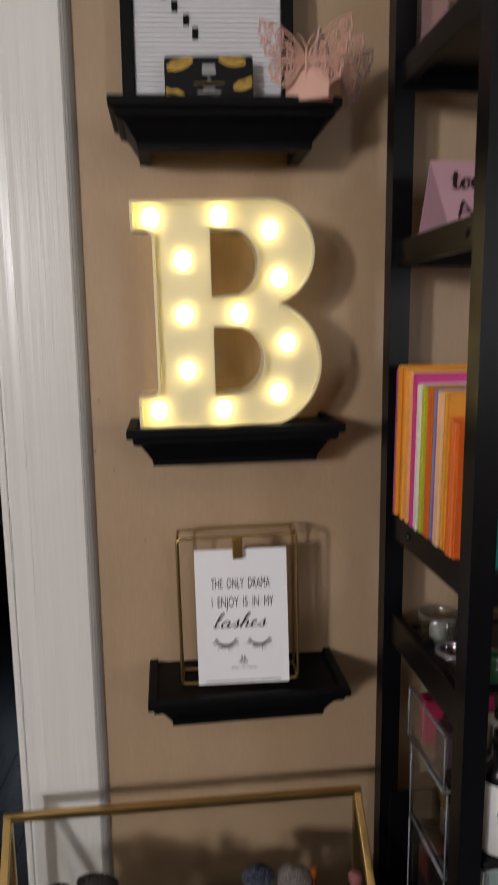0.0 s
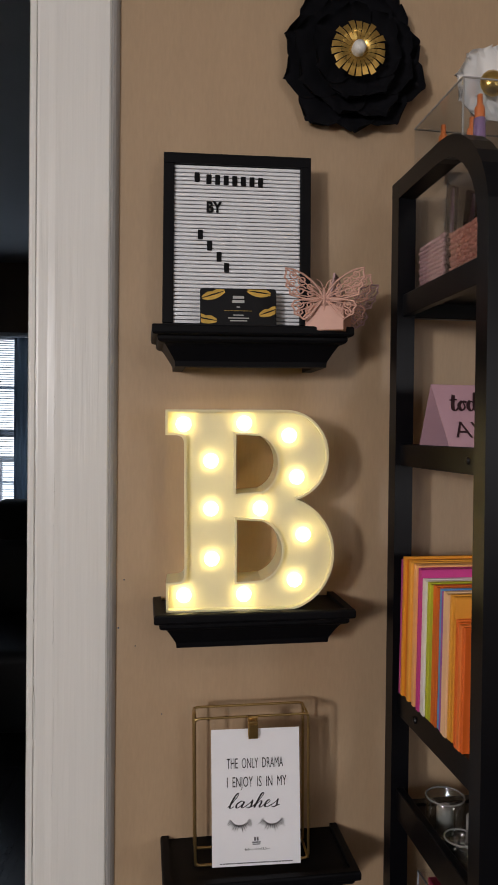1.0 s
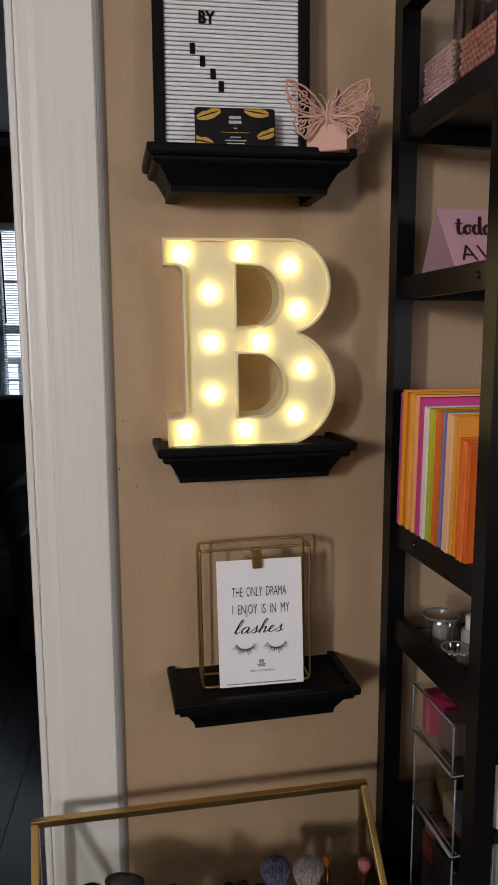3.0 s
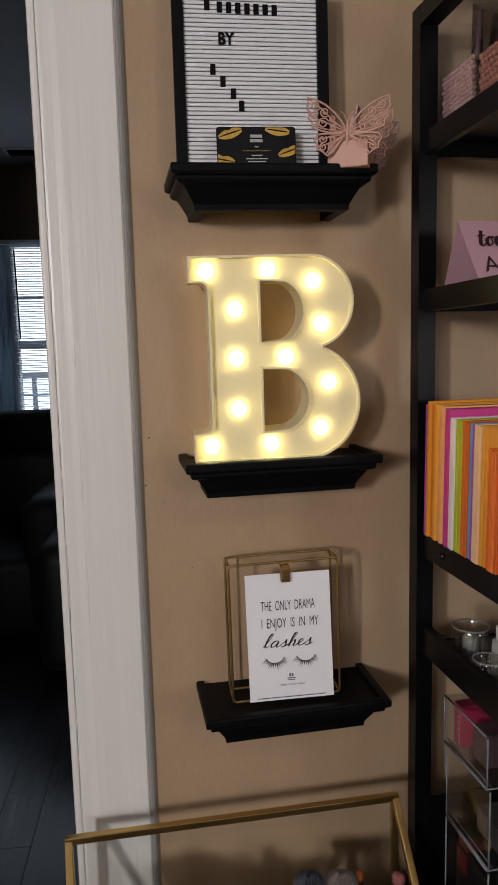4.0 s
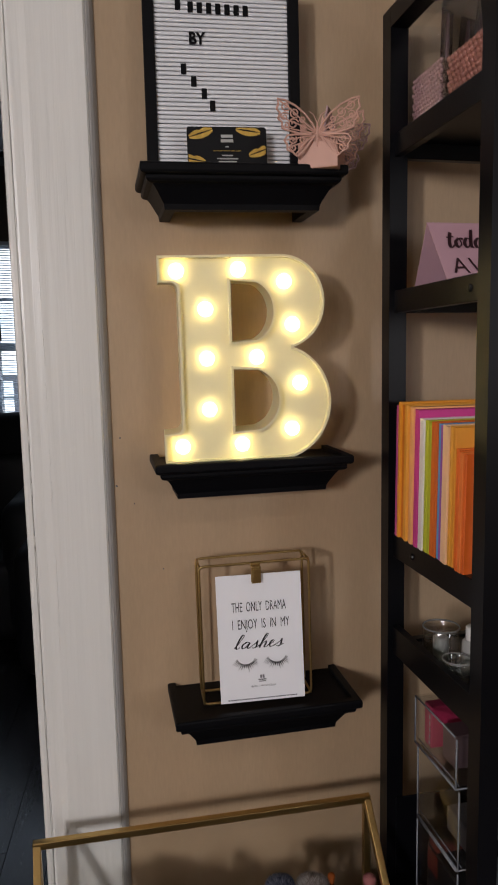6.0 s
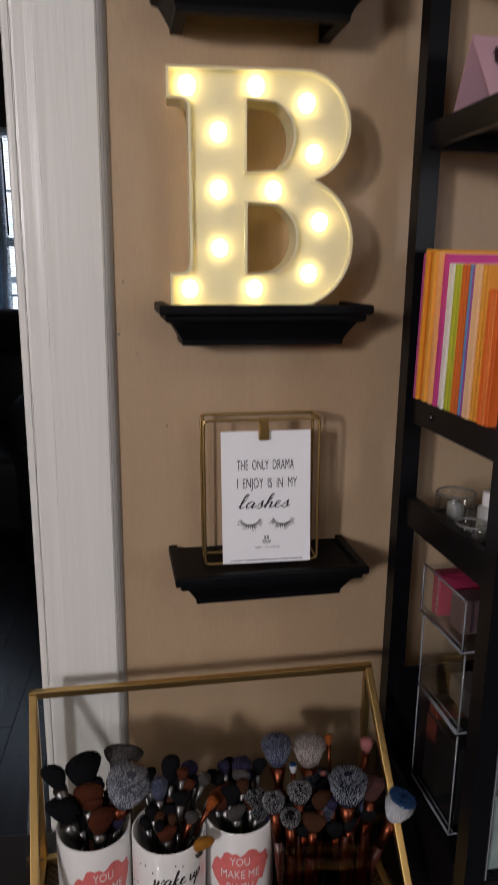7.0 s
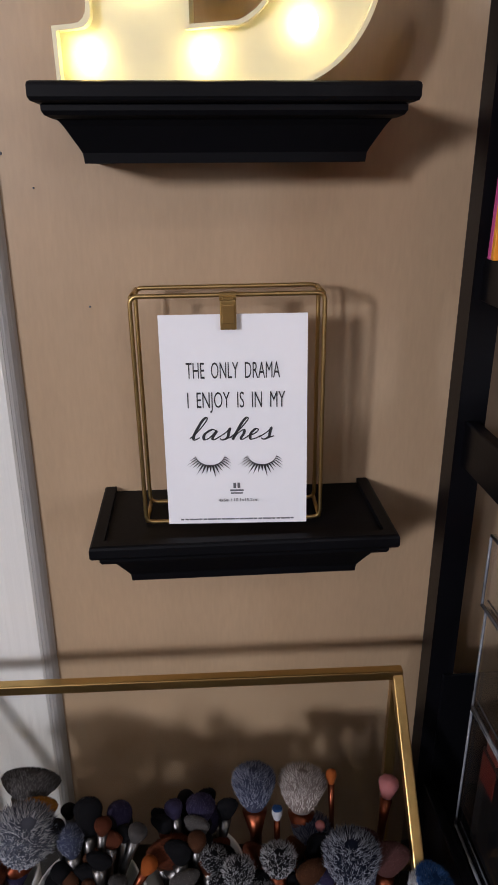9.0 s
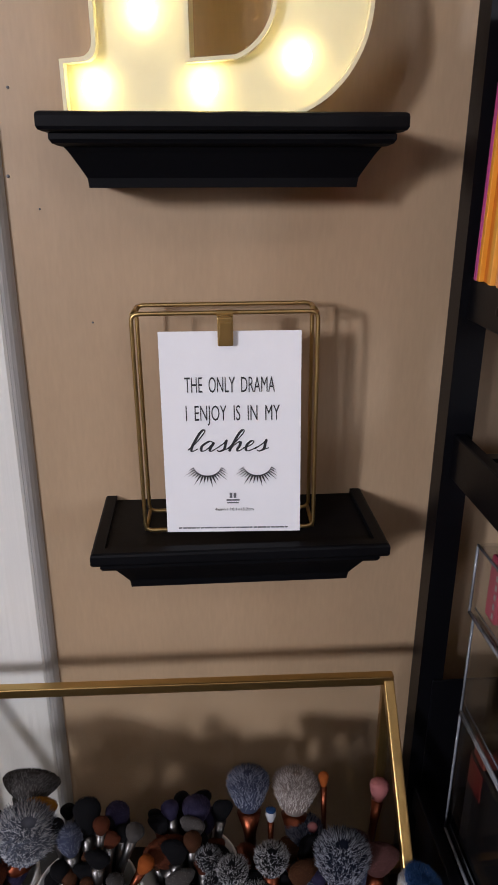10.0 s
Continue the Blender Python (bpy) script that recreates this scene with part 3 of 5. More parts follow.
# favour boxes with butterflies
def butterfly(span):
    """A laser-cut paper butterfly: scalloped wing borders filled with curled tendrils."""
    bm = bmesh.new()
    upper = [(0.02, 0.03), (0.07, 0.14), (0.17, 0.27), (0.30, 0.38), (0.44, 0.45), (0.54, 0.47), (0.53, 0.40), (0.55, 0.33), (0.51, 0.28), (0.53, 0.20), (0.48, 0.15), (0.48, 0.07), (0.40, 0.04), (0.25, 0.0), (0.10, -0.005)]
    lower = [(0.03, -0.02), (0.14, -0.02), (0.30, -0.015), (0.41, -0.03), (0.45, -0.10), (0.41, -0.16), (0.41, -0.23), (0.34, -0.26), (0.28, -0.32), (0.20, -0.26), (0.12, -0.15)]

    def curl(cx, cz, r, a0, turns, n=14):
        return [(cx + r * (1 - 0.80 * i / n) * math.cos(a0 + turns * 2 * math.pi * i / n), cz + r * (1 - 0.80 * i / n) * math.sin(a0 + turns * 2 * math.pi * i / n)) for i in range(n + 1)]
    runs = [(upper, True), (lower, True)]
    for cx, cz, r, a0, turns in ((0.43, 0.37, 0.070, 3.6, 1.4), (0.45, 0.23, 0.062, 2.6, -1.4), (0.31, 0.28, 0.070, 4.2, 1.5), (0.33, 0.13, 0.078, 2.8, -1.5), (0.20, 0.19, 0.050, 4.0, 1.3), (0.19, 0.07, 0.052, 2.4, -1.3), (0.42, 0.11, 0.040, 1.2, 1.2),
                                 (0.34, -0.09, 0.062, 2.4, 1.4), (0.33, -0.20, 0.055, 1.5, -1.4), (0.20, -0.09, 0.055, 2.8, 1.3), (0.22, -0.19, 0.042, 1.4, -1.2)):
        runs.append((curl(cx, cz, r, a0, turns), False))
    for vein in ([(0.02, 0.02), (0.16, 0.13), (0.36, 0.33), (0.52, 0.45)], [(0.02, 0.01), (0.20, 0.10), (0.40, 0.18), (0.52, 0.25)], [(0.02, 0.0), (0.22, 0.03), (0.47, 0.09)], [(0.02, -0.03), (0.20, -0.05), (0.43, -0.10)], [(0.03, -0.04), (0.16, -0.12), (0.29, -0.29)], [(0.03, -0.03), (0.20, -0.13), (0.40, -0.20)]):
        runs.append((vein, False))
    fold = 0.36
    for side in (1, -1):
        for k, (run, closed) in enumerate(runs):
            pts = [(side * span * x * math.cos(fold), -abs(span * x) * math.sin(fold), span * z) for x, z in run]
            add_tube(bm, pts, 0.00125 if k < 2 else 0.00085, 5, closed)
    add_tube(bm, [(0, 0, -0.26 * span), (0, -0.002, 0), (0, 0, 0.16 * span)], 0.0013, 6, radii=[0.0007, 0.0016, 0.0008])
    for sx in (-1, 1):
        add_tube(bm, [(0, 0, 0.14 * span), (sx * 0.05 * span, -0.002, 0.26 * span), (sx * 0.10 * span, -0.003, 0.30 * span)], 0.0006, 5)
    return bm


def strip_plate(outline, y):
    return slab_from(outline, [], y, y + 0.0005)


def favour_box(m, label, colour, half, faces):
    ob = thing("favour_box", m, label, "gift box", "pink butterfly boxes")
    part("carton", box(-half, half, -half, half, 0, 0.028, 0.0008, 1), colour, ob)
    for sy, rz in faces:
        part("butterfly", butterfly(0.080), colour, ob, "laser-cut paper butterfly with pierced wings", m=Matrix.Diagonal((1.06, 1, 0.88, 1)) @ pose(0.000, sy * (half + 0.0015), 0.040, 12 * -sy if sy < 0 else -12, 0, rz))
    part("tuck_flap", strip_plate([(-0.012, 0.026), (-0.008, 0.05), (-0.003, 0.046), (0.001, 0.062), (0.006, 0.048), (0.011, 0.052), (0.013, 0.026)], 0.004), colour, ob)
    return ob


favour_box(pose(0.1290, -0.004, 1.5600, 0, 0, -24), "pale pink paper favour box with laser-cut butterfly", PINKCARD, 0.022, ((-1, 14), (1, 180)))
favour_box(pose(0.1400, 0.036, 1.5600, 0, 0, 40), "lilac pink paper favour box with a butterfly behind another", mat("lilac_card", (0.50, 0.33, 0.33), 0.6, vary=0.05, bump=0.03), 0.015, ((-1, 0),))

# black paper flower on the wall
BLACKPAPER = mat("black_paper", (0.004, 0.004, 0.0055), 0.9, spec=0.12, vary=0.25, fine=90, bump=0.2)
flower = thing("paper_flower", pose(0.170, wall_y(0.170) - 0.002, 1.910), "large black paper flower with a gold fringed centre on the wall", "paper flower")


def petal(length, width, cup, seed):
    rng = random.Random(seed)
    bm = bmesh.new()
    nu, nv = 12, 8
    grid = []
    for i in range(nu + 1):
        t = i / nu
        row = []
        half = width * 0.5 * (0.35 + 0.65 * math.sin(math.pi * 0.5 * min(1, t / 0.62))) * (1 if t < 0.62 else math.sqrt(max(0.0004, 1 - ((t - 0.62) / 0.385) ** 3.2)))
        for j in range(nv + 1):
            s = j / nv * 2 - 1
            edge = 1 + 0.012 * math.sin(5 * s + seed) * t
            x = s * half
            z = length * t * edge * (1 - 0.05 * abs(s) ** 2.5 * t)
            y = -cup * (t ** 2.0) - 0.005 * (s * s) * t + 0.003 * math.sin(4 * s + 5 * t + seed) * t
            row.append(bm.verts.new((x, y, z)))
        grid.append(row)
    for i in range(nu):
        for j in range(nv):
            bm.faces.new((grid[i][j], grid[i][j + 1], grid[i + 1][j + 1], grid[i + 1][j]))
    return bm


for ring, (count, length, width, cup, depth) in enumerate(((10, 0.094, 0.062, 0.008, -0.004), (8, 0.078, 0.060, 0.014, -0.010), (7, 0.058, 0.050, 0.018, -0.016))):
    for k in range(count):
        part("petal", petal(length * (1 + 0.05 * math.sin(k * 2.3 + ring)), width, cup, ring * 20 + k), BLACKPAPER, flower, smooth=True, m=Matrix.Translation((0, depth - 0.0006 * k, 0)) @ Matrix.Rotation(2 * math.pi * (k + 0.4 * ring) / count, 4, "Y"))
GOLDPAPER = mat("gold_foil_paper", (0.55, 0.36, 0.10), 0.3, metal=0.9, vary=0.2, scale=60, bump=0.1)
for k in range(22):
    a = 2 * math.pi * k / 22
    L = 0.033 * (1 + 0.05 * math.sin(k * 3.7))
    bm = bmesh.new()
    rows = []
    for i in range(5):
        t = i / 4
        w = 0.0011 + 0.0026 * t
        rows.append([bm.verts.new((s * w, -0.002 - 0.007 * math.sin(t * 2.4), 0.006 + (L - 0.006) * t)) for s in (-1, 1)])
    for p, q in zip(rows, rows[1:]):
        bm.faces.new((p[0], p[1], q[1], q[0]))
    part("fringe", bm, GOLDPAPER, flower, smooth=True, m=Matrix.Translation((0, -0.036, 0)) @ Matrix.Rotation(a, 4, "Y"))
part("centre", lathe([(0, 0.007), (0.004, 0.0065), (0.0078, 0.004), (0.0085, 0), (0.0085, -0.012)], 14, Matrix.Rotation(radians(90), 4, "X")), mat("pearl_white_centre", (0.7, 0.68, 0.62), 0.35, vary=0.15, scale=400, bump=0.6), flower, "pale beaded centre", m=Matrix.Translation((0, -0.045, 0)), smooth=True)

# ---- metal rack with its load ----
RM = pose(0.2145, 0.050, 0, 0, 0, 4.4)          # back left foot of the rack
RD, RW = 0.252, 0.62                             # depth, width
rack = thing("shelf_rack", RM, "black metal storage rack with rounded side frames and five shelves", "shelf rack")


def side_frame(x):
    """Rear post, curved top and front post in one bent tube."""
    top = 1.748
    bm = tube([(x, -0.019, 0.0), (x, -0.019, top)], 0.011, square=True)
    run = [(x, -0.010, top - 0.011)]
    r = 0.100
    for i in range(10):
        a = radians(90 - 90 * i / 9)
        run.append((x, -(RD - 0.012 - r) - r * math.cos(a), top - 0.011 - r + r * math.sin(a)))
    run.append((x, -(RD - 0.012), 0.0))
    add_tube(bm, run, 0.0108, square=True)
    return bm


# sheets added to darken the lower rack; real panels are only assumed
part("dark_back_sheet", box(0.012, RW - 0.012, -0.0335, -0.0305, 0.150, 0.782, 0.0008, 1), BLACKMETAL, rack, "black sheet assumed behind the lower rack")
part("dark_side_sheet", box(0.010, 0.013, -RD + 0.024, -0.036, 0.152, 0.626, 0.0008, 1), BLACKMETAL, rack, "black sheet assumed at the lower rack side")
part("side_frame", side_frame(0.011), BLACKMETAL, rack)
part("side_frame", side_frame(RW - 0.011), BLACKMETAL, rack)
LEVELS = [(1.585, 0.026), (1.406, 0.026), (1.106, 0.030), (0.980, 0.036), (0.628, 0.03), (0.12, 0.03)]
for z0, h in LEVELS:
    for x in (0.0115, RW - 0.0115):
        rail = part("side_rail", box(x - 0.005, x + 0.005, -RD + 0.022, -0.029, z0, z0 + h, 0.0008, 1), BLACKMETAL, rack)
    deep = h > 0.035
    for y in (-0.019,) if deep else (-0.019, -RD + 0.011):
        part("cross_rail", box(0.021, RW - 0.021, y - 0.006, y + 0.006, z0, z0 + (0.012 if deep else h), 0.0008, 1), BLACKMETAL, rack)
    part("shelf_board", box(0.018, RW - 0.018, -RD + (0.082 if deep else 0.018), -0.026, z0 + (0.003 if deep else h - 0.009), z0 + (0.009 if deep else h - 0.003)), BLACKMETAL, rack)
    if 1.0 < z0 < 1.5:
        part("screw", lathe([(0, 0.0022), (0.003, 0.0018), (0.0042, 0.0), (0.0042, -0.001)], 12, Matrix.Rotation(radians(-90), 4, "Y")), BLACKMETAL, rack, m=Matrix.Translation((0.0060, -0.085 if z0 < 1.2 else -0.205, z0 + h * 0.5)))


def on_rack(x, y, z, rz=0, rx=0, ry=0):
    return RM @ pose(x, y, z, rx, ry, rz)


# coloured envelopes packed upright on the third shelf
tints = [(0.50, 0.06, 0.24), (0.80, 0.32, 0.02), (0.72, 0.20, 0.01), (0.80, 0.34, 0.03), (0.82, 0.38, 0.05), (0.80, 0.36, 0.10), (0.85, 0.42, 0.16), (0.52, 0.03, 0.22), (0.55, 0.04, 0.24), (0.74, 0.70, 0.66),
         (0.76, 0.72, 0.68), (0.45, 0.47, 0.02), (0.42, 0.44, 0.02), (0.66, 0.14, 0.01), (0.62, 0.12, 0.01), (0.10, 0.30, 0.62), (0.30, 0.06, 0.36), (0.80, 0.52, 0.30), (0.80, 0.50, 0.28), (0.72, 0.32, 0.03), (0.70, 0.28, 0.02),
         (0.76, 0.16, 0.02), (0.72, 0.13, 0.01), (0.75, 0.18, 0.03), (0.70, 0.12, 0.01)]
tall = [0.176, 0.180, 0.177, 0.178, 0.177, 0.176, 0.176, 0.174, 0.174, 0.165, 0.164, 0.164, 0.163, 0.164, 0.163, 0.163, 0.162, 0.163, 0.162, 0.163, 0.162, 0.141, 0.140, 0.139, 0.138]
names = ["plum", "orange", "deep orange", "orange", "orange", "amber", "peach", "magenta", "magenta", "white", "white", "olive green", "olive green", "rust", "rust", "blue", "purple", "peach", "peach", "amber", "amber", "red-orange", "red-orange", "red-orange", "red-orange"]
tall = [h - 0.015 for h in tall]
rng = random.Random(4)
y = -0.040
mats = {}
for i, (c, h, nm) in enumerate(zip(tints, tall, names)):
    th = 0.0052 + 0.0026 * rng.random()
    if c not in mats:
        mats[c] = mat("envelope_" + nm.replace(" ", "_").replace("-", "_"), c, 0.55, vary=0.06, scale=12, bump=0.04)
    env = thing("envelope", on_rack(0.0035 + 0.004 * rng.random(), y, 1.1358, rng.uniform(-0.6, 0.6), 1.5), nm + " paper envelope pack standing upright on the rack", "envelope", "coloured envelopes on the rack")
    part("sleeve", box(0, 0.186 - 0.02 * (i > 20), -th + 0.0008, 0, 0.0, h, 0.0005, 1), mats[c], env)
    part("flap", box(0.0004, 0.184 - 0.02 * (i > 20), -th + 0.0002, -th + 0.0007, h * 0.45, h - 0.001), mats[c], env)
    y -= th
tag = thing("sticker_packet", on_rack(0.030, y + 0.026, 1.232, 0), "small yellow paper packet tucked among envelopes", "packet")
part("sheet", box(0, 0.03, -0.0012, 0, 0, 0.020), mat("yellow_paper", (0.80, 0.55, 0.03), 0.5, bump=0.03), tag)
# teal notebooks farther along the shelf
for k in range(3):
    nb = thing("notebook", on_rack(0.030 + 0.004 * k, -RD + 0.027 + 0.0095 * k, 1.1358, 0), "teal bound notebook standing on the rack", "notebook", "teal notebooks")
    part("cover", box(0, 0.16, -0.009, 0, 0, 0.115 - 0.004 * k, 0.001, 1), mat("teal_cover", (0.02, 0.42, 0.38), 0.45, vary=0.06, bump=0.03), nb)
    part("pages", box(0.002, 0.157, -0.0075, -0.0015, 0.1148 - 0.004 * k, 0.1156 - 0.004 * k), PAPER, nb)
    bars(nb, "cover_print", -0.0092, [(0.014, 0.040, 0.014, 0.006), (0.034, 0.040, 0.012, 0.006)], PAPER, "white bars of cover print")

# folded tent sign
sign = thing("tent_sign", on_rack(0.0185, -0.0985, 1.4300, 0), "mauve folded paper tent sign with dark cut-out lettering", "sign")
bm = bmesh.new()
half, rise, long, th = 0.041, 0.070, 0.175, 0.0010
for s in (-1, 1):
    a = [bm.verts.new(p) for p in ((0.0 + (0 if s < 0 else 0.0), s * half, 0), (long, s * half, 0), (long, 0.006, rise), (-0.002, 0.006, rise))]
    b = [bm.verts.new((v.co.x, v.co.y - s * th, v.co.z - 0.0004)) for v in a]
    bm.faces.new(a)
    bm.faces.new(b[::-1])
    for i in range(4):
        bm.faces.new((a[i], a[(i + 1) % 4], b[(i + 1) % 4], b[i]))
part("folded_sheet", bm, MAUVE, sign)
face_turn = math.degrees(math.atan2(half + 0.006, rise))
fm = Matrix.Translation((0.079, -half / 2 + 0.0019, rise / 2)) @ Matrix.Rotation(radians(-face_turn), 4, "X")
SIGNINK = mat("dark_plum_cutout", (0.03, 0.008, 0.012), 0.6, bump=0)
runs, _ = script_runs("today will be")
stroke(sign, "script_line", runs, 0.0016, SIGNINK, label="dark script words", scale=0.0135, at=(0, 0.006), lean=0.12).matrix_basis = fm
text_mesh("capitals", "AWESOME", 0.030, SIGNINK, sign, fm @ Matrix.Translation((0.004, -0.0005, -0.020)), 0.95, "dark capitals", space=1.12)

# bead-filled acrylic pots with brushes on the upper shelf
PEARL = mat("rose_pearl", (0.66, 0.40, 0.39), 0.16, metal=0.45, vary=0.15, scale=200, bump=0, coat=0.6)
PEARLB = mat("copper_pearl", (0.52, 0.22, 0.17), 0.14, metal=0.35, vary=0.15, scale=200, bump=0, coat=0.6)
bead_me = []
for pm in (PEARL, PEARLB):
    b = bmesh.new()
    bmesh.ops.create_icosphere(b, subdivisions=2, radius=0.0036)
    bead_me.append(to_mesh("bead", b, pm, True))


def bead_pot(m, w, d, fill, which, label):
    ob = thing("bead_pot", m, label, "brush pot", "acrylic pots with beads")
    t = 0.0018
    for x0, x1, y0, y1 in ((0, t, 0, d), (w - t, w, 0, d), (t, w - t, 0, t), (t, w - t, d - t, d)):
        part("pane", box(x0, x1, y0, y1, 0, 0.118), ACRYLIC, ob)
    rng = random.Random(which + 3)
    s = 0.0056 if which == 0 else 0.0070
    verts, faces = [], []
    base = bead_me[which]
    bv = [v.co.copy() for v in base.vertices]
    bf = [tuple(p.vertices) for p in base.polygons]
    nz = int(fill / s)
    nx, ny = int((w - 2 * t) / s), int((d - 2 * t) / s - 0.5)
    for k in range(nz):
        for i in range(nx):
            for j in range(ny):
                edge = i == 0 or i == nx - 1 or j == 0 or j == ny - 1 or k == nz - 1
                top = nz - (1 if rng.random() < 0.3 else 0) + int(1.5 * math.sin(j * 0.35))
                if not edge or k > top:
                    continue
                o = Vector((t + s * (i + 0.5), t + s * (j + 0.5) + 0.5 * s * (k % 2), 0.004 + s * 0.88 * k))
                jit = Vector((rng.uniform(-1, 1), rng.uniform(-1, 1), rng.uniform(-1, 1))) * s * 0.05
                n0 = len(verts)
                verts += [tuple(v * (s / 0.0068) * (0.97 + 0.06 * rng.random()) + o + jit) for v in bv]
                faces += [tuple(n0 + q for q in f) for f in bf]
    me = bpy.data.meshes.new("beads")
    me.from_pydata(verts, [], faces)
    me.materials.append(PEARL if which == 0 else PEARLB)
    for p in me.polygons:
        p.use_smooth = True
    beads = share("beads", me, ob, Matrix(), "many small pearly beads")
    beads["kind"] = "stuff"
    part("core", box(t + s, w - t - s, t + s, d - t - s, 0.004, max(0.01, fill - 2 * s)), PEARL if which == 0 else PEARLB, ob)
    return ob


WRAP = clear("crinkled_wrap", (0.62, 0.50, 0.55), 0.12, 1.6)
bead_pot(on_rack(0.0185, -0.114, 1.6085), 0.09, 0.078, 0.062, 0, "clear acrylic pot filled with rose pearl beads")
bead_pot(on_rack(0.0185, -0.198, 1.6085), 0.09, 0.080, 0.062, 1, "clear acrylic pot filled with copper pearl beads")
MAUVEWAND = mat("mauve_wand", (0.20, 0.09, 0.13), 0.3, vary=0.2, bump=0.05, coat=0.4)
for k in range(9):
    rng = random.Random(40 + k)
    bx, by = 0.045 + 0.06 * rng.random(), (-0.105 if k < 4 else -0.185) + 0.05 * rng.random()
    wd = thing("wrapped_wand", on_rack(bx, by, 1.650, rng.uniform(0, 180), rng.uniform(-9, 9), rng.uniform(-9, 9)), "mauve lash wand in clear wrap standing in beads", "wand", "wands in the bead pots")
    part("wand", tube([(0, 0, -0.02), (0, 0, 0.05), (0, 0, 0.078)], 0.003, 8, radii=[0.0028, 0.0034, 0.002]), MAUVEWAND, wd, smooth=True)
    part("wrap", box(-0.010, 0.010, -0.0012, 0.0012, 0.0, 0.082, 0.001, 1), WRAP, wd)

# clear display box on top of the rack, with small pots and a white paper flower on it
disp = thing("acrylic_box", on_rack(0.022, -0.150, 1.7485), "clear acrylic display box on top of the black rack", "acrylic box")
t, bw2, bd2, bh2 = 0.0025, 0.24, 0.128, 0.063
for nm, a in (("pane", (0, bw2, 0, t, 0, bh2)), ("pane", (0, bw2, bd2 - t, bd2, 0, bh2)), ("pane", (0, t, t, bd2 - t, 0, bh2)), ("pane", (bw2 - t, bw2, t, bd2 - t, 0, bh2)), ("lid", (0, bw2, 0, bd2, bh2, bh2 + t))):
    part(nm, box(*a), ACRYLIC, disp)
for a, b in (((0, 0), (bw2, 0)), ((0, 0), (0, bd2)), ((0, bd2), (bw2, bd2))):
    part("edge", tube([(a[0], a[1], bh2 + 0.001), (b[0], b[1], bh2 + 0.001)], 0.0011, 6), mat("acrylic_edge", (0.35, 0.33, 0.30), 0.2, bump=0), disp)
part("edge", tube([(0.001, 0.001, 0), (0.001, 0.001, bh2)], 0.0011, 6), mat("acrylic_edge_upright", (0.35, 0.33, 0.30), 0.2, bump=0), disp)
for k, (ox, oy) in enumerate(((0.028, 0.018), (0.022, 0.095), (0.045, 0.070), (0.085, 0.022), (0.12, 0.05))):
    gp = thing("gloss_tube", on_rack(0.022 + ox, -0.150 + oy, 1.7490), "slim lip gloss tube with an orange cap", "lip gloss", "gloss tubes in the display box")
    part("bottle", lathe([(0, 0), (0.0065, 0), (0.0065, 0.030), (0.004, 0.032)], 12), mat("lilac_gloss", (0.30, 0.18, 0.34), 0.15, bump=0, coat=0.5), gp, smooth=True)
    part("cap", lathe([(0.0055, 0.031), (0.0055, 0.042), (0.003, 0.046), (0.0028, 0.056), (0, 0.057)], 12), mat("orange_cap", (0.80, 0.22, 0.06), 0.35, bump=0), gp, "orange cap", smooth=True)
WHITEPETAL = mat("white_paper_petal", (0.80, 0.79, 0.77), 0.7, vary=0.03, bump=0.05)
white = thing("paper_flower", on_rack(0.095, -0.060, 1.8145), "white paper flower with a gold centre on an acrylic box", "paper flower")
for k in range(9):
    part("petal", petal(0.045, 0.034, 0.010, 70 + k), WHITEPETAL, white, smooth=True, m=pose(0, 0, 0.035) @ Matrix.Rotation(2 * math.pi * k / 9, 4, "Y") @ Matrix.Translation((0, 0.001 * (k % 3), 0)))
part("centre", lathe([(0, 0.012), (0.010, 0.009), (0.015, 0.003), (0.015, 0)], 16, Matrix.Rotation(radians(90), 4, "X")), GOLDPAPER, white, "gold centre", m=pose(0, -0.012, 0.035), smooth=True)

# glass jars on the fourth shelf
FROST = mat("frosted_white", (0.34, 0.34, 0.33), 0.4, vary=0.05, bump=0.02)
GREENGLASS = mat("dark_green_plastic", (0.03, 0.10, 0.05), 0.25, vary=0.2, bump=0)
for ox, oy, r, h, lab in ((0.0410, -0.092, 0.0225, 0.046, "clear glass jar with a pale tube-shaped form inside"), (0.0370, -0.139, 0.0180, 0.026, "low clear glass pot with an open rim")):
    jar = thing("glass_jar", on_rack(ox, oy, 0.9895), lab, "glass jar", "glass jars on the rack")
    part("glass", lathe([(0, 0), (r, 0), (r, h - 0.001), (r - 0.0008, h), (r - 0.0022, h), (r - 0.0028, h - 0.001), (r - 0.0028, 0.004), (0, 0.004)], 28), JARGLASS, jar, smooth=True)
    part("rim", tube([((r - 0.0014) * math.cos(2 * math.pi * i / 28), (r - 0.0014) * math.sin(2 * math.pi * i / 28), h) for i in range(28)], 0.0011, 6, closed=True), JARRIM, jar, "bright glass rim", smooth=True)
    # pale rounded form inside the taller jar
    if "tube" in lab:
        part("contents", lathe([(0, 0.005), (r * 0.42, 0.005), (r * 0.42, h * 0.70), (r * 0.3, h * 0.76), (0, h * 0.77)], 20), FROST, jar, "pale rounded form", smooth=True)
tubeb = thing("cosmetic_tube", on_rack(0.0660, -0.123, 0.9895), "frosted white cosmetic tube standing on the rack", "cosmetic tube")
part("body", lathe([(0, 0), (0.0135, 0), (0.014, 0.002), (0.0135, 0.036), (0.010, 0.040)], 20), FROST, tubeb, smooth=True)
part("cap", lathe([(0.0095, 0.0395), (0.0095, 0.054), (0.008, 0.0555), (0, 0.0555)], 18), CERAMIC, tubeb, "white screw cap", smooth=True)
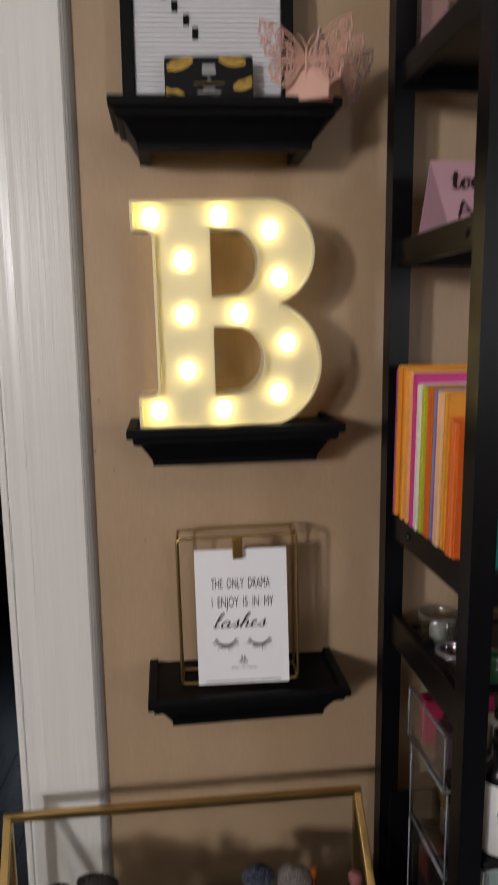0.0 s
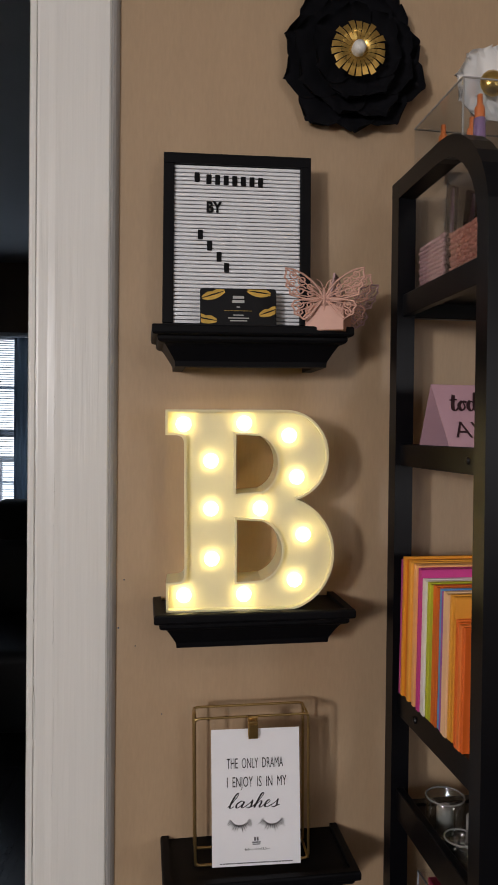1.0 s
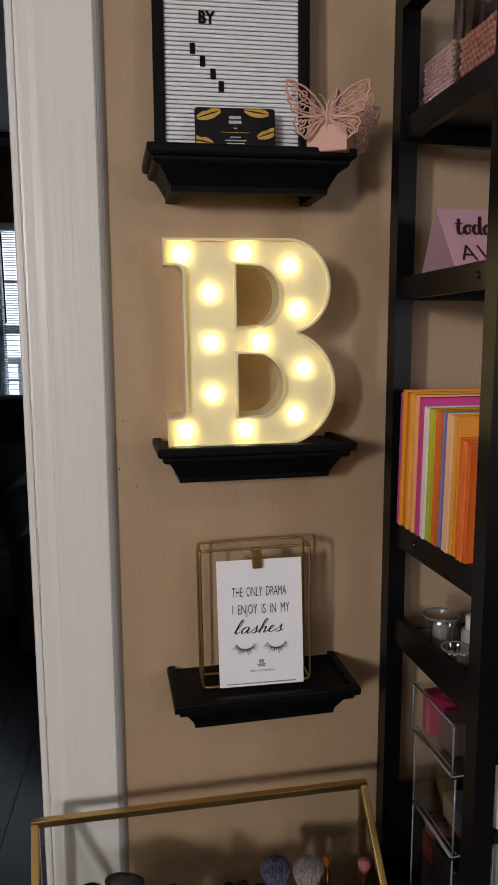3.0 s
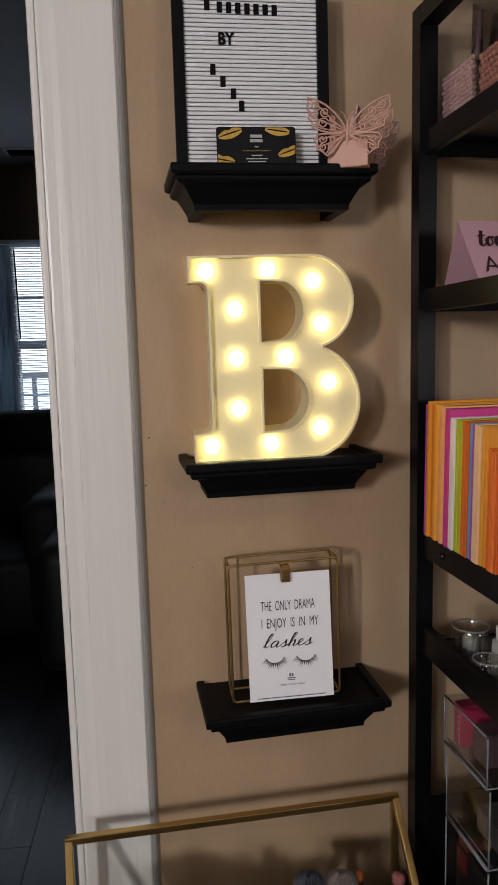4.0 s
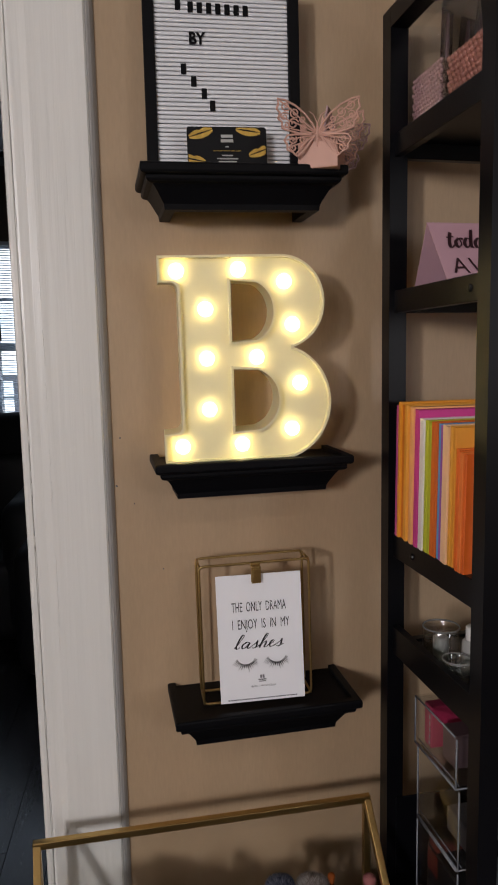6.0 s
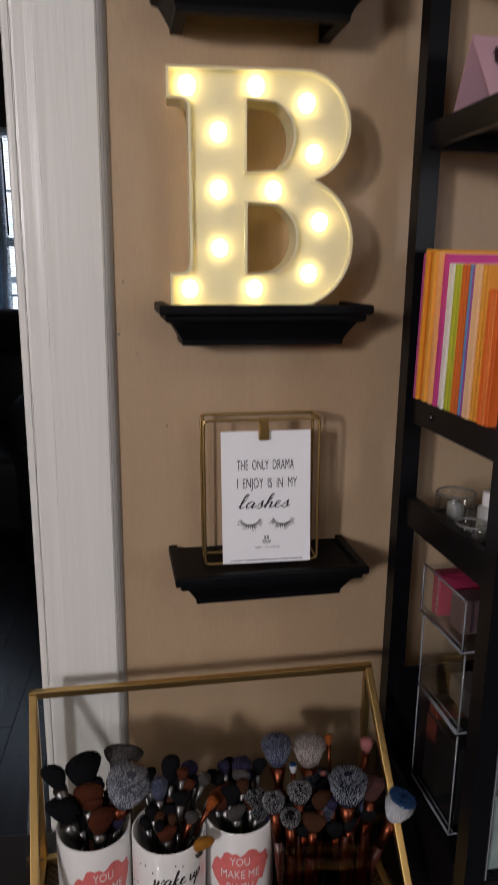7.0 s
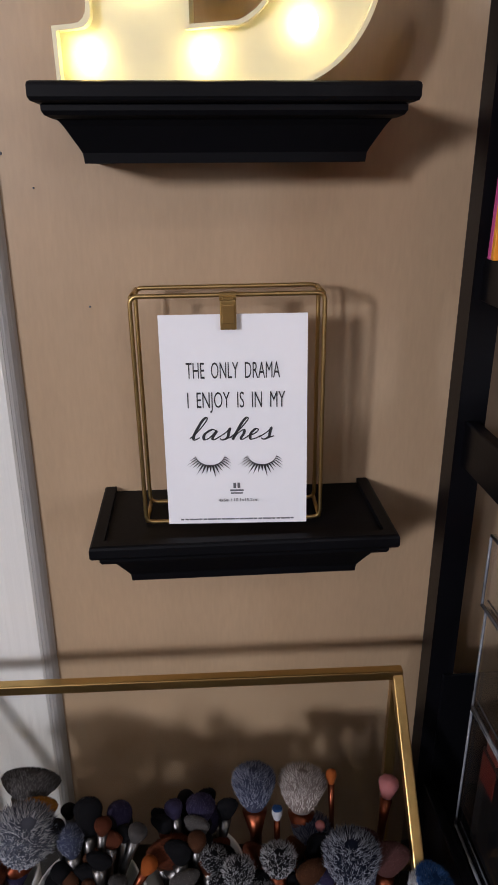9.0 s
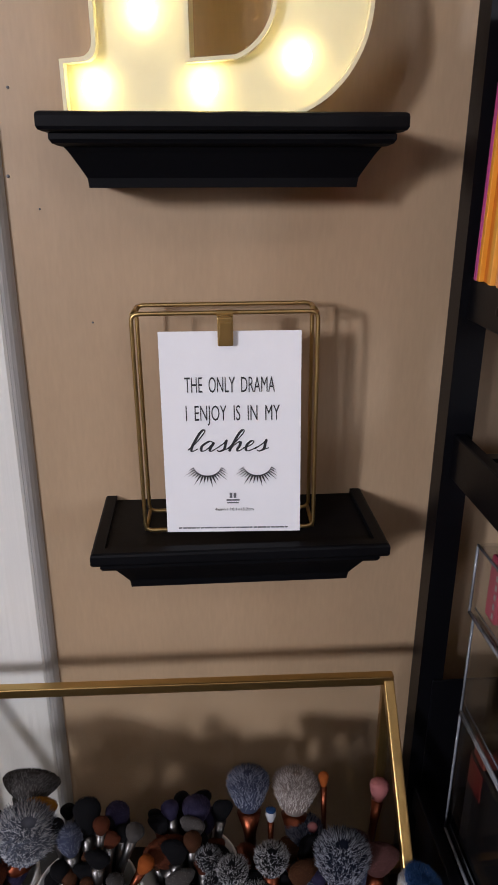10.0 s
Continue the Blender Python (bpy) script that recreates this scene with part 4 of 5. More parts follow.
gj = thing("cosmetic_pot", on_rack(0.0720, -0.153, 0.9895), "small dark green cosmetic pot on the rack", "cosmetic pot")
part("pot", lathe([(0, 0), (0.013, 0), (0.014, 0.002), (0.014, 0.018), (0.0125, 0.020)], 20), GREENGLASS, gj, smooth=True)
part("lid", lathe([(0.0138, 0.0195), (0.0138, 0.027), (0.012, 0.0285), (0, 0.0285)], 20), GREENGLASS, gj, smooth=True)


def wrap_on(ob_part, R):
    """Bends flat print in the xz plane round a cup."""
    for v in ob_part.data.vertices:
        a = v.co.x / R
        off = R + 0.0004 - v.co.y
        v.co = Vector((off * math.sin(a), -off * math.cos(a), v.co.z))


BLACKPLASTIC = mat("glossy_black_plastic", (0.006, 0.006, 0.007), 0.2, vary=0.1, bump=0)
# acrylic drawer stack below, with pink packets
EDGE = mat("bright_acrylic_edge", (0.20, 0.215, 0.24), 0.12, vary=0.4, scale=30, bump=0)
DX, DYF, DYB = 0.0190, -0.180, -0.080


def drawer_box(z0, z1, label, out=0.0):
    """A clear acrylic box: floor, lid, four walls and bright polished edges."""
    ob = thing("storage_box", on_rack(DX - out, DYF, z0), label, "drawer box", "acrylic drawers on the rack")
    w, d, h, t = 0.24, DYB - DYF, z1 - z0 - 0.0012, 0.0024
    for nm, a in (("pane", (0, t, 0, d, 0, h)), ("pane", (w - t, w, 0, d, 0, h)), ("pane", (t, w - t, d - t, d, t, h - t)), ("drawer_front", (t, w - t, 0, t, t, h - t)), ("drawer_floor", (t, w - t, 0, d, 0, t)), ("lid", (t, w - t, 0, d, h - t, h))):
        part(nm, box(*a), ACRYLIC, ob)
    for a, b, r in (((0, 0, 0.001), (0, d, 0.001), 0.0014), ((0.0045, 0, 0.004), (0.0045, d, 0.004), 0.0007), ((0, 0.004, h - 0.001), (0, d, h - 0.001), 0.0011), ((0, d, 0.002), (0, d, h - 0.002), 0.0011), ((0, 0, 0.002), (0, 0, h - 0.002), 0.0011), ((0, 0, 0.001), (w, 0, 0.001), 0.0009)):
        part("edge", tube([a, b], r, 6), EDGE, ob, "bright polished edge", smooth=True)
    return ob


drawer_box(0.6590, 0.7890, "clear acrylic drawer with a black carton inside")
drawer_box(0.7890, 0.8860, "clear empty acrylic drawer in a stack")
drawer_box(0.8860, 0.9480, "shallow clear acrylic tray with a bright pink packet", 0.004)
for ox, oy, oz, w, d, h, c, lab in ((0.024, -0.104, 0.8895, 0.080, 0.018, 0.052, (0.42, 0.03, 0.09), "bright pink packet standing in an acrylic tray"), (0.030, -0.150, 0.8895, 0.10, 0.030, 0.040, (0.10, 0.06, 0.065), "dusky pink packet in an acrylic tray"),
                                   (0.026, -0.118, 0.7625, 0.16, 0.020, 0.021, (0.16, 0.03, 0.02), "dark red packet lying on a black carton"), (0.040, -0.165, 0.7925, 0.12, 0.050, 0.030, (0.07, 0.065, 0.065), "grey packet in an acrylic drawer")):
    pk = thing("packet", on_rack(ox, oy, oz), lab, "packet", "packets in the drawers")
    part("carton", box(0, w, 0, d, 0, h, 0.0012, 1), mat("packet_colour", c, 0.4, vary=0.12, scale=40, bump=0.08), pk)
    if "bright" in lab:
        for k in range(6):
            part("seal_dot", box(-0.0006, 0, 0.003, 0.0055, 0.004 + 0.008 * k, 0.0085 + 0.008 * k), FROST, pk, "pale dash of a printed strip")
dk = thing("packet", on_rack(0.026, -0.172, 0.6620), "black cosmetic carton lying in an acrylic drawer", "packet", "packets in the drawers")
part("carton", box(0, 0.20, 0, 0.080, 0, 0.100, 0.002, 1), mat("black_carton", (0.008, 0.008, 0.009), 0.45, bump=0.05), dk)
part("label_strip", box(-0.0006, 0, 0.052, 0.076, 0.070, 0.097), mat("dark_red_label", (0.13, 0.02, 0.015), 0.4, bump=0), dk, "dark red label")
# acrylic bin in front of the drawers, with a pump bottle and a carton on its lid
RISE = 0.860
bin_ = thing("acrylic_bin", on_rack(0.027, -0.244, 0.6585), "clear acrylic bin with a black lid, filled with pale green sachets", "storage bin")
bh, bl, bd = RISE - 0.6585 - 0.008, 0.26, 0.060
for a in ((0, 0.003, 0, bd, 0, bh), (bl - 0.003, bl, 0, bd, 0, bh), (0.003, bl - 0.003, 0, 0.003, 0, bh), (0.003, bl - 0.003, bd - 0.003, bd, 0, bh), (0.003, bl - 0.003, 0.003, bd - 0.003, 0, 0.003)):
    part("pane", box(*a), ACRYLIC, bin_)
for x, y in ((0.001, 0.0), (bl, 0.0)):
    part("edge", tube([(x, y, 0.002), (x, y, bh - 0.002)], 0.0013, 6), EDGE, bin_)
part("lid", box(-0.001, bl + 0.001, -0.001, bd + 0.001, bh, bh + 0.0075, 0.002, 1), BLACKMETAL, bin_, "black lid")
SACHET = mat("pale_green_foil", (0.34, 0.42, 0.38), 0.35, vary=0.2, scale=30, bump=0.3)
rng = random.Random(31)
for k in range(14):
    sc = thing("sachet", on_rack(0.034 + 0.034 * (k % 7), -0.240 + rng.uniform(0, 0.003), 0.6622 + 0.092 * (k // 7), 0, rng.uniform(-2, 2)), "pale green foil sachet in an acrylic bin", "sachet", "sachets in the bin")
    part("packet", box(0, 0.028, 0.004 * (k % 3) + 0.004, 0.046, 0, 0.088, 0.002, 1), SACHET, sc)
carton = thing("carton", on_rack(0.036, -0.1965, RISE + 0.0003), "pale grey cosmetic carton with dark print behind a bottle", "carton")
part("box", box(0, 0.085, 0, 0.012, 0, 0.112, 0.001, 1), mat("pale_carton", (0.52, 0.48, 0.44), 0.5, vary=0.05, bump=0.03), carton)
for x0, x1, z0, z1 in ((0.006, 0.013, 0.086, 0.094), (0.016, 0.019, 0.083, 0.106), (0.022, 0.040, 0.083, 0.086), (0.022, 0.040, 0.096, 0.100), (0.006, 0.022, 0.070, 0.076), (0.026, 0.045, 0.070, 0.076)):
    part("print_bar", box(x0, x1, -0.0005, 0, z0, z1), GREYINK, carton)
bottle = thing("pump_bottle", on_rack(0.053, -0.2205, RISE + 0.0003, -8), "white bottle with black shoulders and a black pump head", "bottle")
part("body", lathe([(0, 0), (0.0205, 0), (0.023, 0.003), (0.023, 0.070), (0.0225, 0.0722)], 32), CERAMIC, bottle, "white label body", smooth=True)
part("shoulder", lathe([(0.0228, 0.0718), (0.0222, 0.079), (0.018, 0.087), (0.0105, 0.0905), (0.0105, 0.104), (0, 0.105)], 28), BLACKPLASTIC, bottle, "glossy black shoulders", smooth=True)
part("pump", lathe([(0.0085, 0.104), (0.0085, 0.114), (0.004, 0.116), (0.004, 0.126), (0.009, 0.127), (0.009, 0.133), (0, 0.134)], 16), BLACKPLASTIC, bottle, "black pump head", smooth=True)
for x0, x1, z0, z1 in ((-0.006, 0.006, 0.056, 0.062), (-0.010, 0.010, 0.043, 0.047), (-0.009, 0.009, 0.037, 0.041), (-0.006, 0.006, 0.018, 0.020)):
    bm = box(x0, x1, -0.0004, 0, z0, z1)
    bmesh.ops.subdivide_edges(bm, edges=bm.edges[:], cuts=3, use_grid_fill=True)
    wrap_on(part("print_bar", bm, GREYINK, bottle), 0.023)
# ---- gold box with brush cups ----
table = thing("side_table", pose(-0.02, -0.16, 0), "low dark side table under the gold box", "table")
part("tabletop", box(-0.30, 0.225, -0.20, 0.20, 0.530, 0.556, 0.003), TABLE, table)
for sx in (-0.275, 0.20):
    for sy in (-0.175, 0.175):
        part("leg", tube([(sx, sy, 0), (sx, sy, 0.53)], 0.016, square=True), TABLE, table)

BX0, BX1, BZ, BT = -0.2215, 0.1865, 0.5565, 0.0045
case = thing("vanity_box", pose(0, 0.0, BZ, 0, 0, 3.0), "brushed gold framed glass box with sloping sides and a mesh floor", "vanity box")
H, YF, HF = 0.236, -0.190, 0.030


def bar(a, b):
    bm = tube([a, b], BT, square=True)
    bmesh.ops.bevel(bm, geom=[e for e in bm.edges], offset=0.0011, segments=2, affect="EDGES", profile=0.5)
    return bm


for nm, a, b in (("back_rim", (BX0 - BT, 0, H), (BX1 + BT, 0, H)), ("sloping_rim", (BX0, 0.001, H), (BX0 + 0.014, YF, HF)), ("sloping_rim", (BX1, 0.001, H), (BX1, YF, HF)), ("back_post", (BX0, 0.001, 0.009), (BX0, 0.001, H - 0.0046)), ("back_post", (BX1, 0.001, 0.009), (BX1, 0.001, H - 0.0046)), 
                 ("front_rim", (BX0, YF, HF), (BX1, YF, HF)), ("base_bar", (BX0, 0, 0.0046), (BX1, 0, 0.0046)), ("base_bar", (BX0, YF, 0.0046), (BX1, YF, 0.0046)), ("base_bar", (BX0, -0.0046, 0.0046), (BX0, YF + 0.0046, 0.0046)), ("base_bar", (BX1, -0.0046, 0.0046), (BX1, YF + 0.0046, 0.0046)), ("front_post", (BX0, YF, 0.009), (BX0, YF, HF)), ("front_post", (BX1, YF, 0.009), (BX1, YF, HF))):
    part(nm, bar(a, b), GOLD, case)
part("glass_back", box(BX0 + 0.005, BX1 - 0.005, -0.0008, 0.0008, 0.009, H - 0.005), GLASS, case)
for x in (BX0, BX1):
    bm = bmesh.new()
    a = [bm.verts.new((x - 0.0008, yy, zz)) for yy, zz in ((-0.006, 0.009), (YF + 0.006, 0.009), (YF + 0.006, HF), (-0.006, H - 0.008))]
    b = [bm.verts.new((v.co.x + 0.0016, v.co.y, v.co.z)) for v in a]
    bm.faces.new(a)
    bm.faces.new(b[::-1])
    for i in range(4):
        bm.faces.new((a[i], a[(i + 1) % 4], b[(i + 1) % 4], b[i]))
    part("glass_side", bm, GLASS, case)
# woven wire floor
bm = bmesh.new()
step = 0.009
yy0, yy1 = YF + 0.004, -0.004
span = BX1 - BX0
k = -int((yy1 - yy0) / step) - 1
while k * step < span:
    for sgn in (1, -1):
        x0 = BX0 + k * step if sgn > 0 else BX0 + k * step + (yy1 - yy0)
        pts = []
        for (px, py) in ((x0, yy0), (x0 + sgn * (yy1 - yy0), yy1)):
            pts.append([px, py])
        (ax, ay), (bx_, by_) = pts
        f = lambda u: (ax + (bx_ - ax) * u, ay + (by_ - ay) * u)
        us = [u / 40 for u in range(41) if BX0 <= f(u / 40)[0] <= BX1]
        if len(us) > 1:
            p, q = f(us[0]), f(us[-1])
            add_tube(bm, [(p[0], p[1], 0.006), (q[0], q[1], 0.006)], 0.0006, 4)
    k += 1
part("mesh_floor", bm, mat("dark_bronze_wire", (0.16, 0.10, 0.04), 0.4, metal=0.8, bump=0), case, "woven gold wire floor")
CZ = BZ + 0.0068


def cup(m, label):
    ob = thing("brush_cup", m, label, "cup", "brush cups in the gold box")
    R, Hc = 0.0415, 0.106
    part("body", lathe([(0, 0.0), (R - 0.006, 0), (R - 0.001, 0.004), (R, 0.010), (R, Hc - 0.002), (R - 0.0012, Hc), (R - 0.0028, Hc - 0.0012), (R - 0.003, 0.008), (0, 0.008)], 40), CERAMIC, ob, smooth=True)
    return ob, R, Hc


CORAL = mat("coral_print", (0.62, 0.14, 0.13), 0.45, vary=0.12, scale=60, bump=0.02)
WHITEINK = mat("white_print", (0.74, 0.70, 0.68), 0.5, bump=0)


def brush_swatch(seed):
    """A ragged painted swatch as a fine flat mesh."""
    rng = random.Random(seed)
    bm = bmesh.new()
    n = 16
    cols = []
    for i in range(n + 1):
        t = i / n * 2 - 1
        up = 0.027 * (1 - abs(t) ** 3) ** 0.6 + rng.uniform(-0.006, 0.003) + 0.006 * t
        dn = -0.026 * (1 - abs(t) ** 3) ** 0.6 + rng.uniform(-0.003, 0.006) + 0.006 * t
        cols.append([bm.verts.new((t * 0.036, 0, dn + (up - dn) * j / 4)) for j in range(5)])
    for a, b in zip(cols, cols[1:]):
        for j in range(4):
            bm.faces.new((a[j], b[j], b[j + 1], a[j + 1]))
    return bm


for cx, cy, rz, kind in ((-0.150, -0.080, 18, "blush"), (-0.066, -0.093, 8, "wake"), (0.0155, -0.073, -4, "blush")):
    ob, R, Hc = cup(pose(cx, cy, CZ, 0, 0, rz), "white ceramic cup with a coral swatch holding many brushes" if kind == "blush" else "white ceramic cup with black script lettering, full of brushes")
    if kind == "blush":
        sw = part("swatch", brush_swatch(5), CORAL, ob, "coral painted swatch")
        for v in sw.data.vertices:
            v.co.z += 0.056
        wrap_on(sw, R)
        for words, z, h in (("YOU", 0.070, 0.0150), ("MAKE ME", 0.053, 0.0150), ("BLUSH", 0.036, 0.0150)):
            tx = text_mesh("lettering", words, h, WHITEINK, ob, Matrix(), 0.72, "white capitals")
            for v in tx.data.vertices:
                v.co.z += z
                v.co.y = -0.0005
            wrap_on(tx, R)
    else:
        for words, z in (("wake up", 0.066), ("&", 0.047), ("make up", 0.034)):
            runs, _ = script_runs(words)
            sp = stroke(ob, "script_line", runs, 0.00085, INK, y=-0.0003, label="black script words", scale=0.0088, at=(0.004, z), lean=0.25)
            wrap_on(sp, R)
        lp = part("printed_lips", lips(0.004, 0.0185, 0.012, 0), CORAL, ob, "red printed lips")
        wrap_on(lp, R)
        dots = bmesh.new()
        rng = random.Random(9)
        for k in range(26):
            x, z = rng.uniform(-0.055, 0.055), rng.uniform(0.012, 0.098)
            if -0.024 < x < 0.032 and 0.01 < z < 0.085:
                continue
            add_box(dots, x - 0.0007, x + 0.0007, -0.0005, 0, z - 0.0007, z + 0.0007)
        sp = part("speckles", dots, INK, ob, "black speckles")
        sp["kind"] = "stuff"
        wrap_on(sp, R)

# clear pots with copper-handled brushes at the right of the box
for k, (px, py) in enumerate(((0.083, -0.100), (0.135, -0.100))):
    ap = thing("clear_pot", pose(px, py, CZ, 0, 0, 3), "smoky clear acrylic brush pot in the gold box", "brush pot", "clear pots in the gold box")
    for a in ((-0.025, 0.025, -0.025, -0.0235), (-0.025, 0.025, 0.0235, 0.025), (-0.025, -0.0235, -0.0235, 0.0235), (0.0235, 0.025, -0.0235, 0.0235)):
        part("pane", box(*a, 0, 0.095), SMOKED, ap)
    part("bottom", box(-0.0235, 0.0235, -0.0235, 0.0235, 0, 0.003), SMOKED, ap)


# ---- brushes ----
def bristle(name, low, high, mid=0.5, rough=0.9):
    """Hair whose tufts differ from one to the next."""
    m = bpy.data.materials.new(name)
    m.use_nodes = True
    nt = m.node_tree
    p = nt.nodes["Principled BSDF"]
    geo = nt.nodes.new("ShaderNodeNewGeometry")
    ramp = nt.nodes.new("ShaderNodeValToRGB")
    ramp.color_ramp.elements[0].color, ramp.color_ramp.elements[1].color = (*low, 1), (*high, 1)
    ramp.color_ramp.elements[0].position, ramp.color_ramp.elements[1].position = mid - 0.22, mid + 0.22
    nt.links.new(geo.outputs["Random Per Island"], ramp.inputs[0])
    nt.links.new(ramp.outputs[0], p.inputs["Base Color"])
    p.inputs["Roughness"].default_value = rough
    p.inputs["Specular IOR Level"].default_value = 0.10
    return m


HAIR = {
    "black": bristle("black_hair", (0.004, 0.004, 0.005), (0.011, 0.010, 0.011)),
    "rust": bristle("rust_hair", (0.053, 0.015, 0.007), (0.120, 0.033, 0.013)),
    "brown": bristle("brown_hair", (0.042, 0.017, 0.008), (0.091, 0.038, 0.017)),
    "greyfluff": bristle("grey_blue_hair", (0.085, 0.095, 0.125), (0.46, 0.47, 0.5)),
    "grey": bristle("grey_hair", (0.045, 0.041, 0.039), (0.120, 0.111, 0.106)),
    "zebra": bristle("black_white_hair", (0.006, 0.006, 0.008), (0.5, 0.5, 0.52), 0.55),
    "blue": bristle("slate_blue_hair", (0.035, 0.042, 0.075), (0.22, 0.235, 0.3)),
    "darkblue": bristle("navy_hair", (0.01, 0.013, 0.026), (0.34, 0.36, 0.42), 0.55),
    "pinkwhite": bristle("pale_pink_hair", (0.2, 0.165, 0.15), (0.54, 0.49, 0.46)),
    "pink": bristle("pink_sponge_hair", (0.315, 0.120, 0.120), (0.390, 0.165, 0.158)),
    "dusk": bristle("dusky_pink_hair", (0.056, 0.024, 0.022), (0.112, 0.052, 0.048)),
    "amber": bristle("amber_hair", (0.285, 0.120, 0.015), (0.413, 0.195, 0.038)),
    "orange": bristle("orange_hair", (0.220, 0.055, 0.011), (0.303, 0.088, 0.017)),
    "purple": bristle("purple_hair", (0.018, 0.015, 0.037), (0.070, 0.060, 0.110)),
    "bluetip": bristle("deep_blue_hair", (0.015, 0.045, 0.13), (0.05, 0.11, 0.26)),
    "white": bristle("white_hair", (0.42, 0.43, 0.46), (0.68, 0.68, 0.69)),
}
BLACKHANDLE = mat("black_lacquer", (0.01, 0.01, 0.011), 0.2, vary=0.1, bump=0, coat=0.5)
WOODHANDLE = mat("clear_amber_handle", (0.16, 0.065, 0.022), 0.3, vary=0.2, bump=0.05)
DEEPRED = mat("deep_red_handle", (0.060, 0.013, 0.008), 0.3, vary=0.2, bump=0.02, coat=0.3)
COPPER = mat("copper_ferrule", (0.15, 0.042, 0.020), 0.36, metal=1.0, vary=0.1, bump=0.03)
SILVER = mat("silver_ferrule", (0.13, 0.125, 0.12), 0.36, metal=1.0, vary=0.08, bump=0.03)
KIND_WORDS = {"black": "black", "rust": "rust brown", "brown": "brown", "greyfluff": "fluffy grey-blue", "grey": "grey", "zebra": "black and white", "blue": "slate blue", "darkblue": "fluffy navy and white", "pinkwhite": "pale pink-white", "pink": "pink", "dusk": "dusky pink", "amber": "amber", "orange": "orange", "purple": "purple", "white": "white with a blue tip"}


def brush_head(r, kind, long, seed):
    """A domed tuft: a solid core under many separate tapered hairs."""
    rng = random.Random(seed)
    bm = bmesh.new()
    core = 0.96
    add_lathe(bm, [(0.0, 0.0)] + [(r * core * math.sin(math.pi * (0.12 + 0.88 * t) * 0.5 + 0.0) ** 0.8 * (1 if t < 0.62 else math.sqrt(max(0, 1 - ((t - 0.62) / 0.38) ** 2))), long * 0.96 * t) for t in [k / 9 for k in range(1, 9)]] + [(0.0, long * 0.97)], 20)
    n = int(min(2400, max(260, 6500000 * r * r)))
    fluffy = kind in ("greyfluff", "darkblue", "zebra", "blue", "pinkwhite", "white")
    for i in range(n):
        t = 0.20 + 0.80 * math.sqrt((i + 0.5) / n)
        a = i * 2.39996 + rng.uniform(-0.3, 0.3)
        prof = (math.sin(math.pi * (0.12 + 0.88 * t) * 0.5) ** 0.8) * (1 if t < 0.62 else math.sqrt(max(0.0, 1 - ((t - 0.62) / 0.39) ** 2)))
        rad = r * core * prof
        p = Vector((rad * math.cos(a), rad * math.sin(a), long * 0.95 * t))
        out = Vector((math.cos(a) * (0.75 * t), math.sin(a) * (0.75 * t), 0.55 + 0.6 * t)).normalized()
        jit = Vector((rng.uniform(-1, 1), rng.uniform(-1, 1), rng.uniform(-1, 1))) * (0.42 if fluffy else 0.16)
        d = (out + jit).normalized()
        ln = r * (0.26 if fluffy else 0.10) * rng.uniform(0.6, 1.25)
        w = r * (0.021 if fluffy else 0.020)
        s = d.cross(Vector((rng.uniform(-1, 1), rng.uniform(-1, 1), rng.uniform(-1, 1)))).normalized() * w
        q = d.cross(s).normalized() * w
        b = p - d * ln * 0.35
        vs = [bm.verts.new(b + s), bm.verts.new(b - 0.5 * s + 0.87 * q), bm.verts.new(b - 0.5 * s - 0.87 * q), bm.verts.new(p + d * ln)]
        for f in ((0, 1, 3), (1, 2, 3), (2, 0, 3)):
            bm.faces.new([vs[k] for k in f])
    return bm


def makeup_brush(head, base, r, kind, stretch, metal, handle, seed, group):
    head, base = Vector(head), Vector(base)
    axis = (head - base).normalized()
    r = r * 1.22
    long = r * 1.9 * stretch
    m = Matrix.Translation(base) @ axis.to_track_quat("Z", "Y").to_matrix().to_4x4()
    total = (head - base).length - long * 0.5
    front = m.to_3x3().transposed() @ Vector((0, -1, 0))
    spin = math.atan2(front.y, front.x) - math.pi / 2 + random.Random(seed).uniform(-0.5, 0.5)
    ob = thing("makeup_brush", m, KIND_WORDS[kind] + " makeup brush standing in the gold box", "makeup brush", group)
    fl = min(0.035, total * 0.35)
    flat = 0.52 if kind in ("rust", "black", "grey", "amber", "brown", "dusk") and r > 0.009 else 1.0
    thick = handle is COPPER
    hr = max(0.0042, min(0.0062, r * 0.42)) if thick else max(0.0022, min(0.0050, r * 0.34))
    part("handle", tube([(0, 0, 0), (0, 0, total * 0.4), (0, 0, total - fl)], hr, 8, radii=[hr * 0.7, hr, hr * 0.9]), DEEPRED if thick else handle, ob, smooth=True)
    part("ferrule", tube([(0, 0, total - fl), (0, 0, total - fl * 0.5), (0, 0, total + 0.002)], hr, 12, radii=[hr * 1.0, hr * 1.05, max(hr * 1.1, r * (0.45 if thick else 0.55))]), metal, ob, "metal ferrule", smooth=True)
    part("bristles", brush_head(r, kind, long, seed), HAIR[kind], ob, KIND_WORDS[kind] + " bristles", smooth=True, m=Matrix.Translation((0, 0, total)) @ Matrix.Rotation(spin, 4, "Z") @ Matrix.Diagonal((1.12 if flat < 1 else 1, flat, 1, 1)))
    if kind == "white":
        part("tip", brush_head(r * 0.93, "blue", long * 0.46, seed + 1), HAIR["bluetip"], ob, "blue bristle tip", m=Matrix.Translation((0, 0, total + long * 0.62)))
    return ob


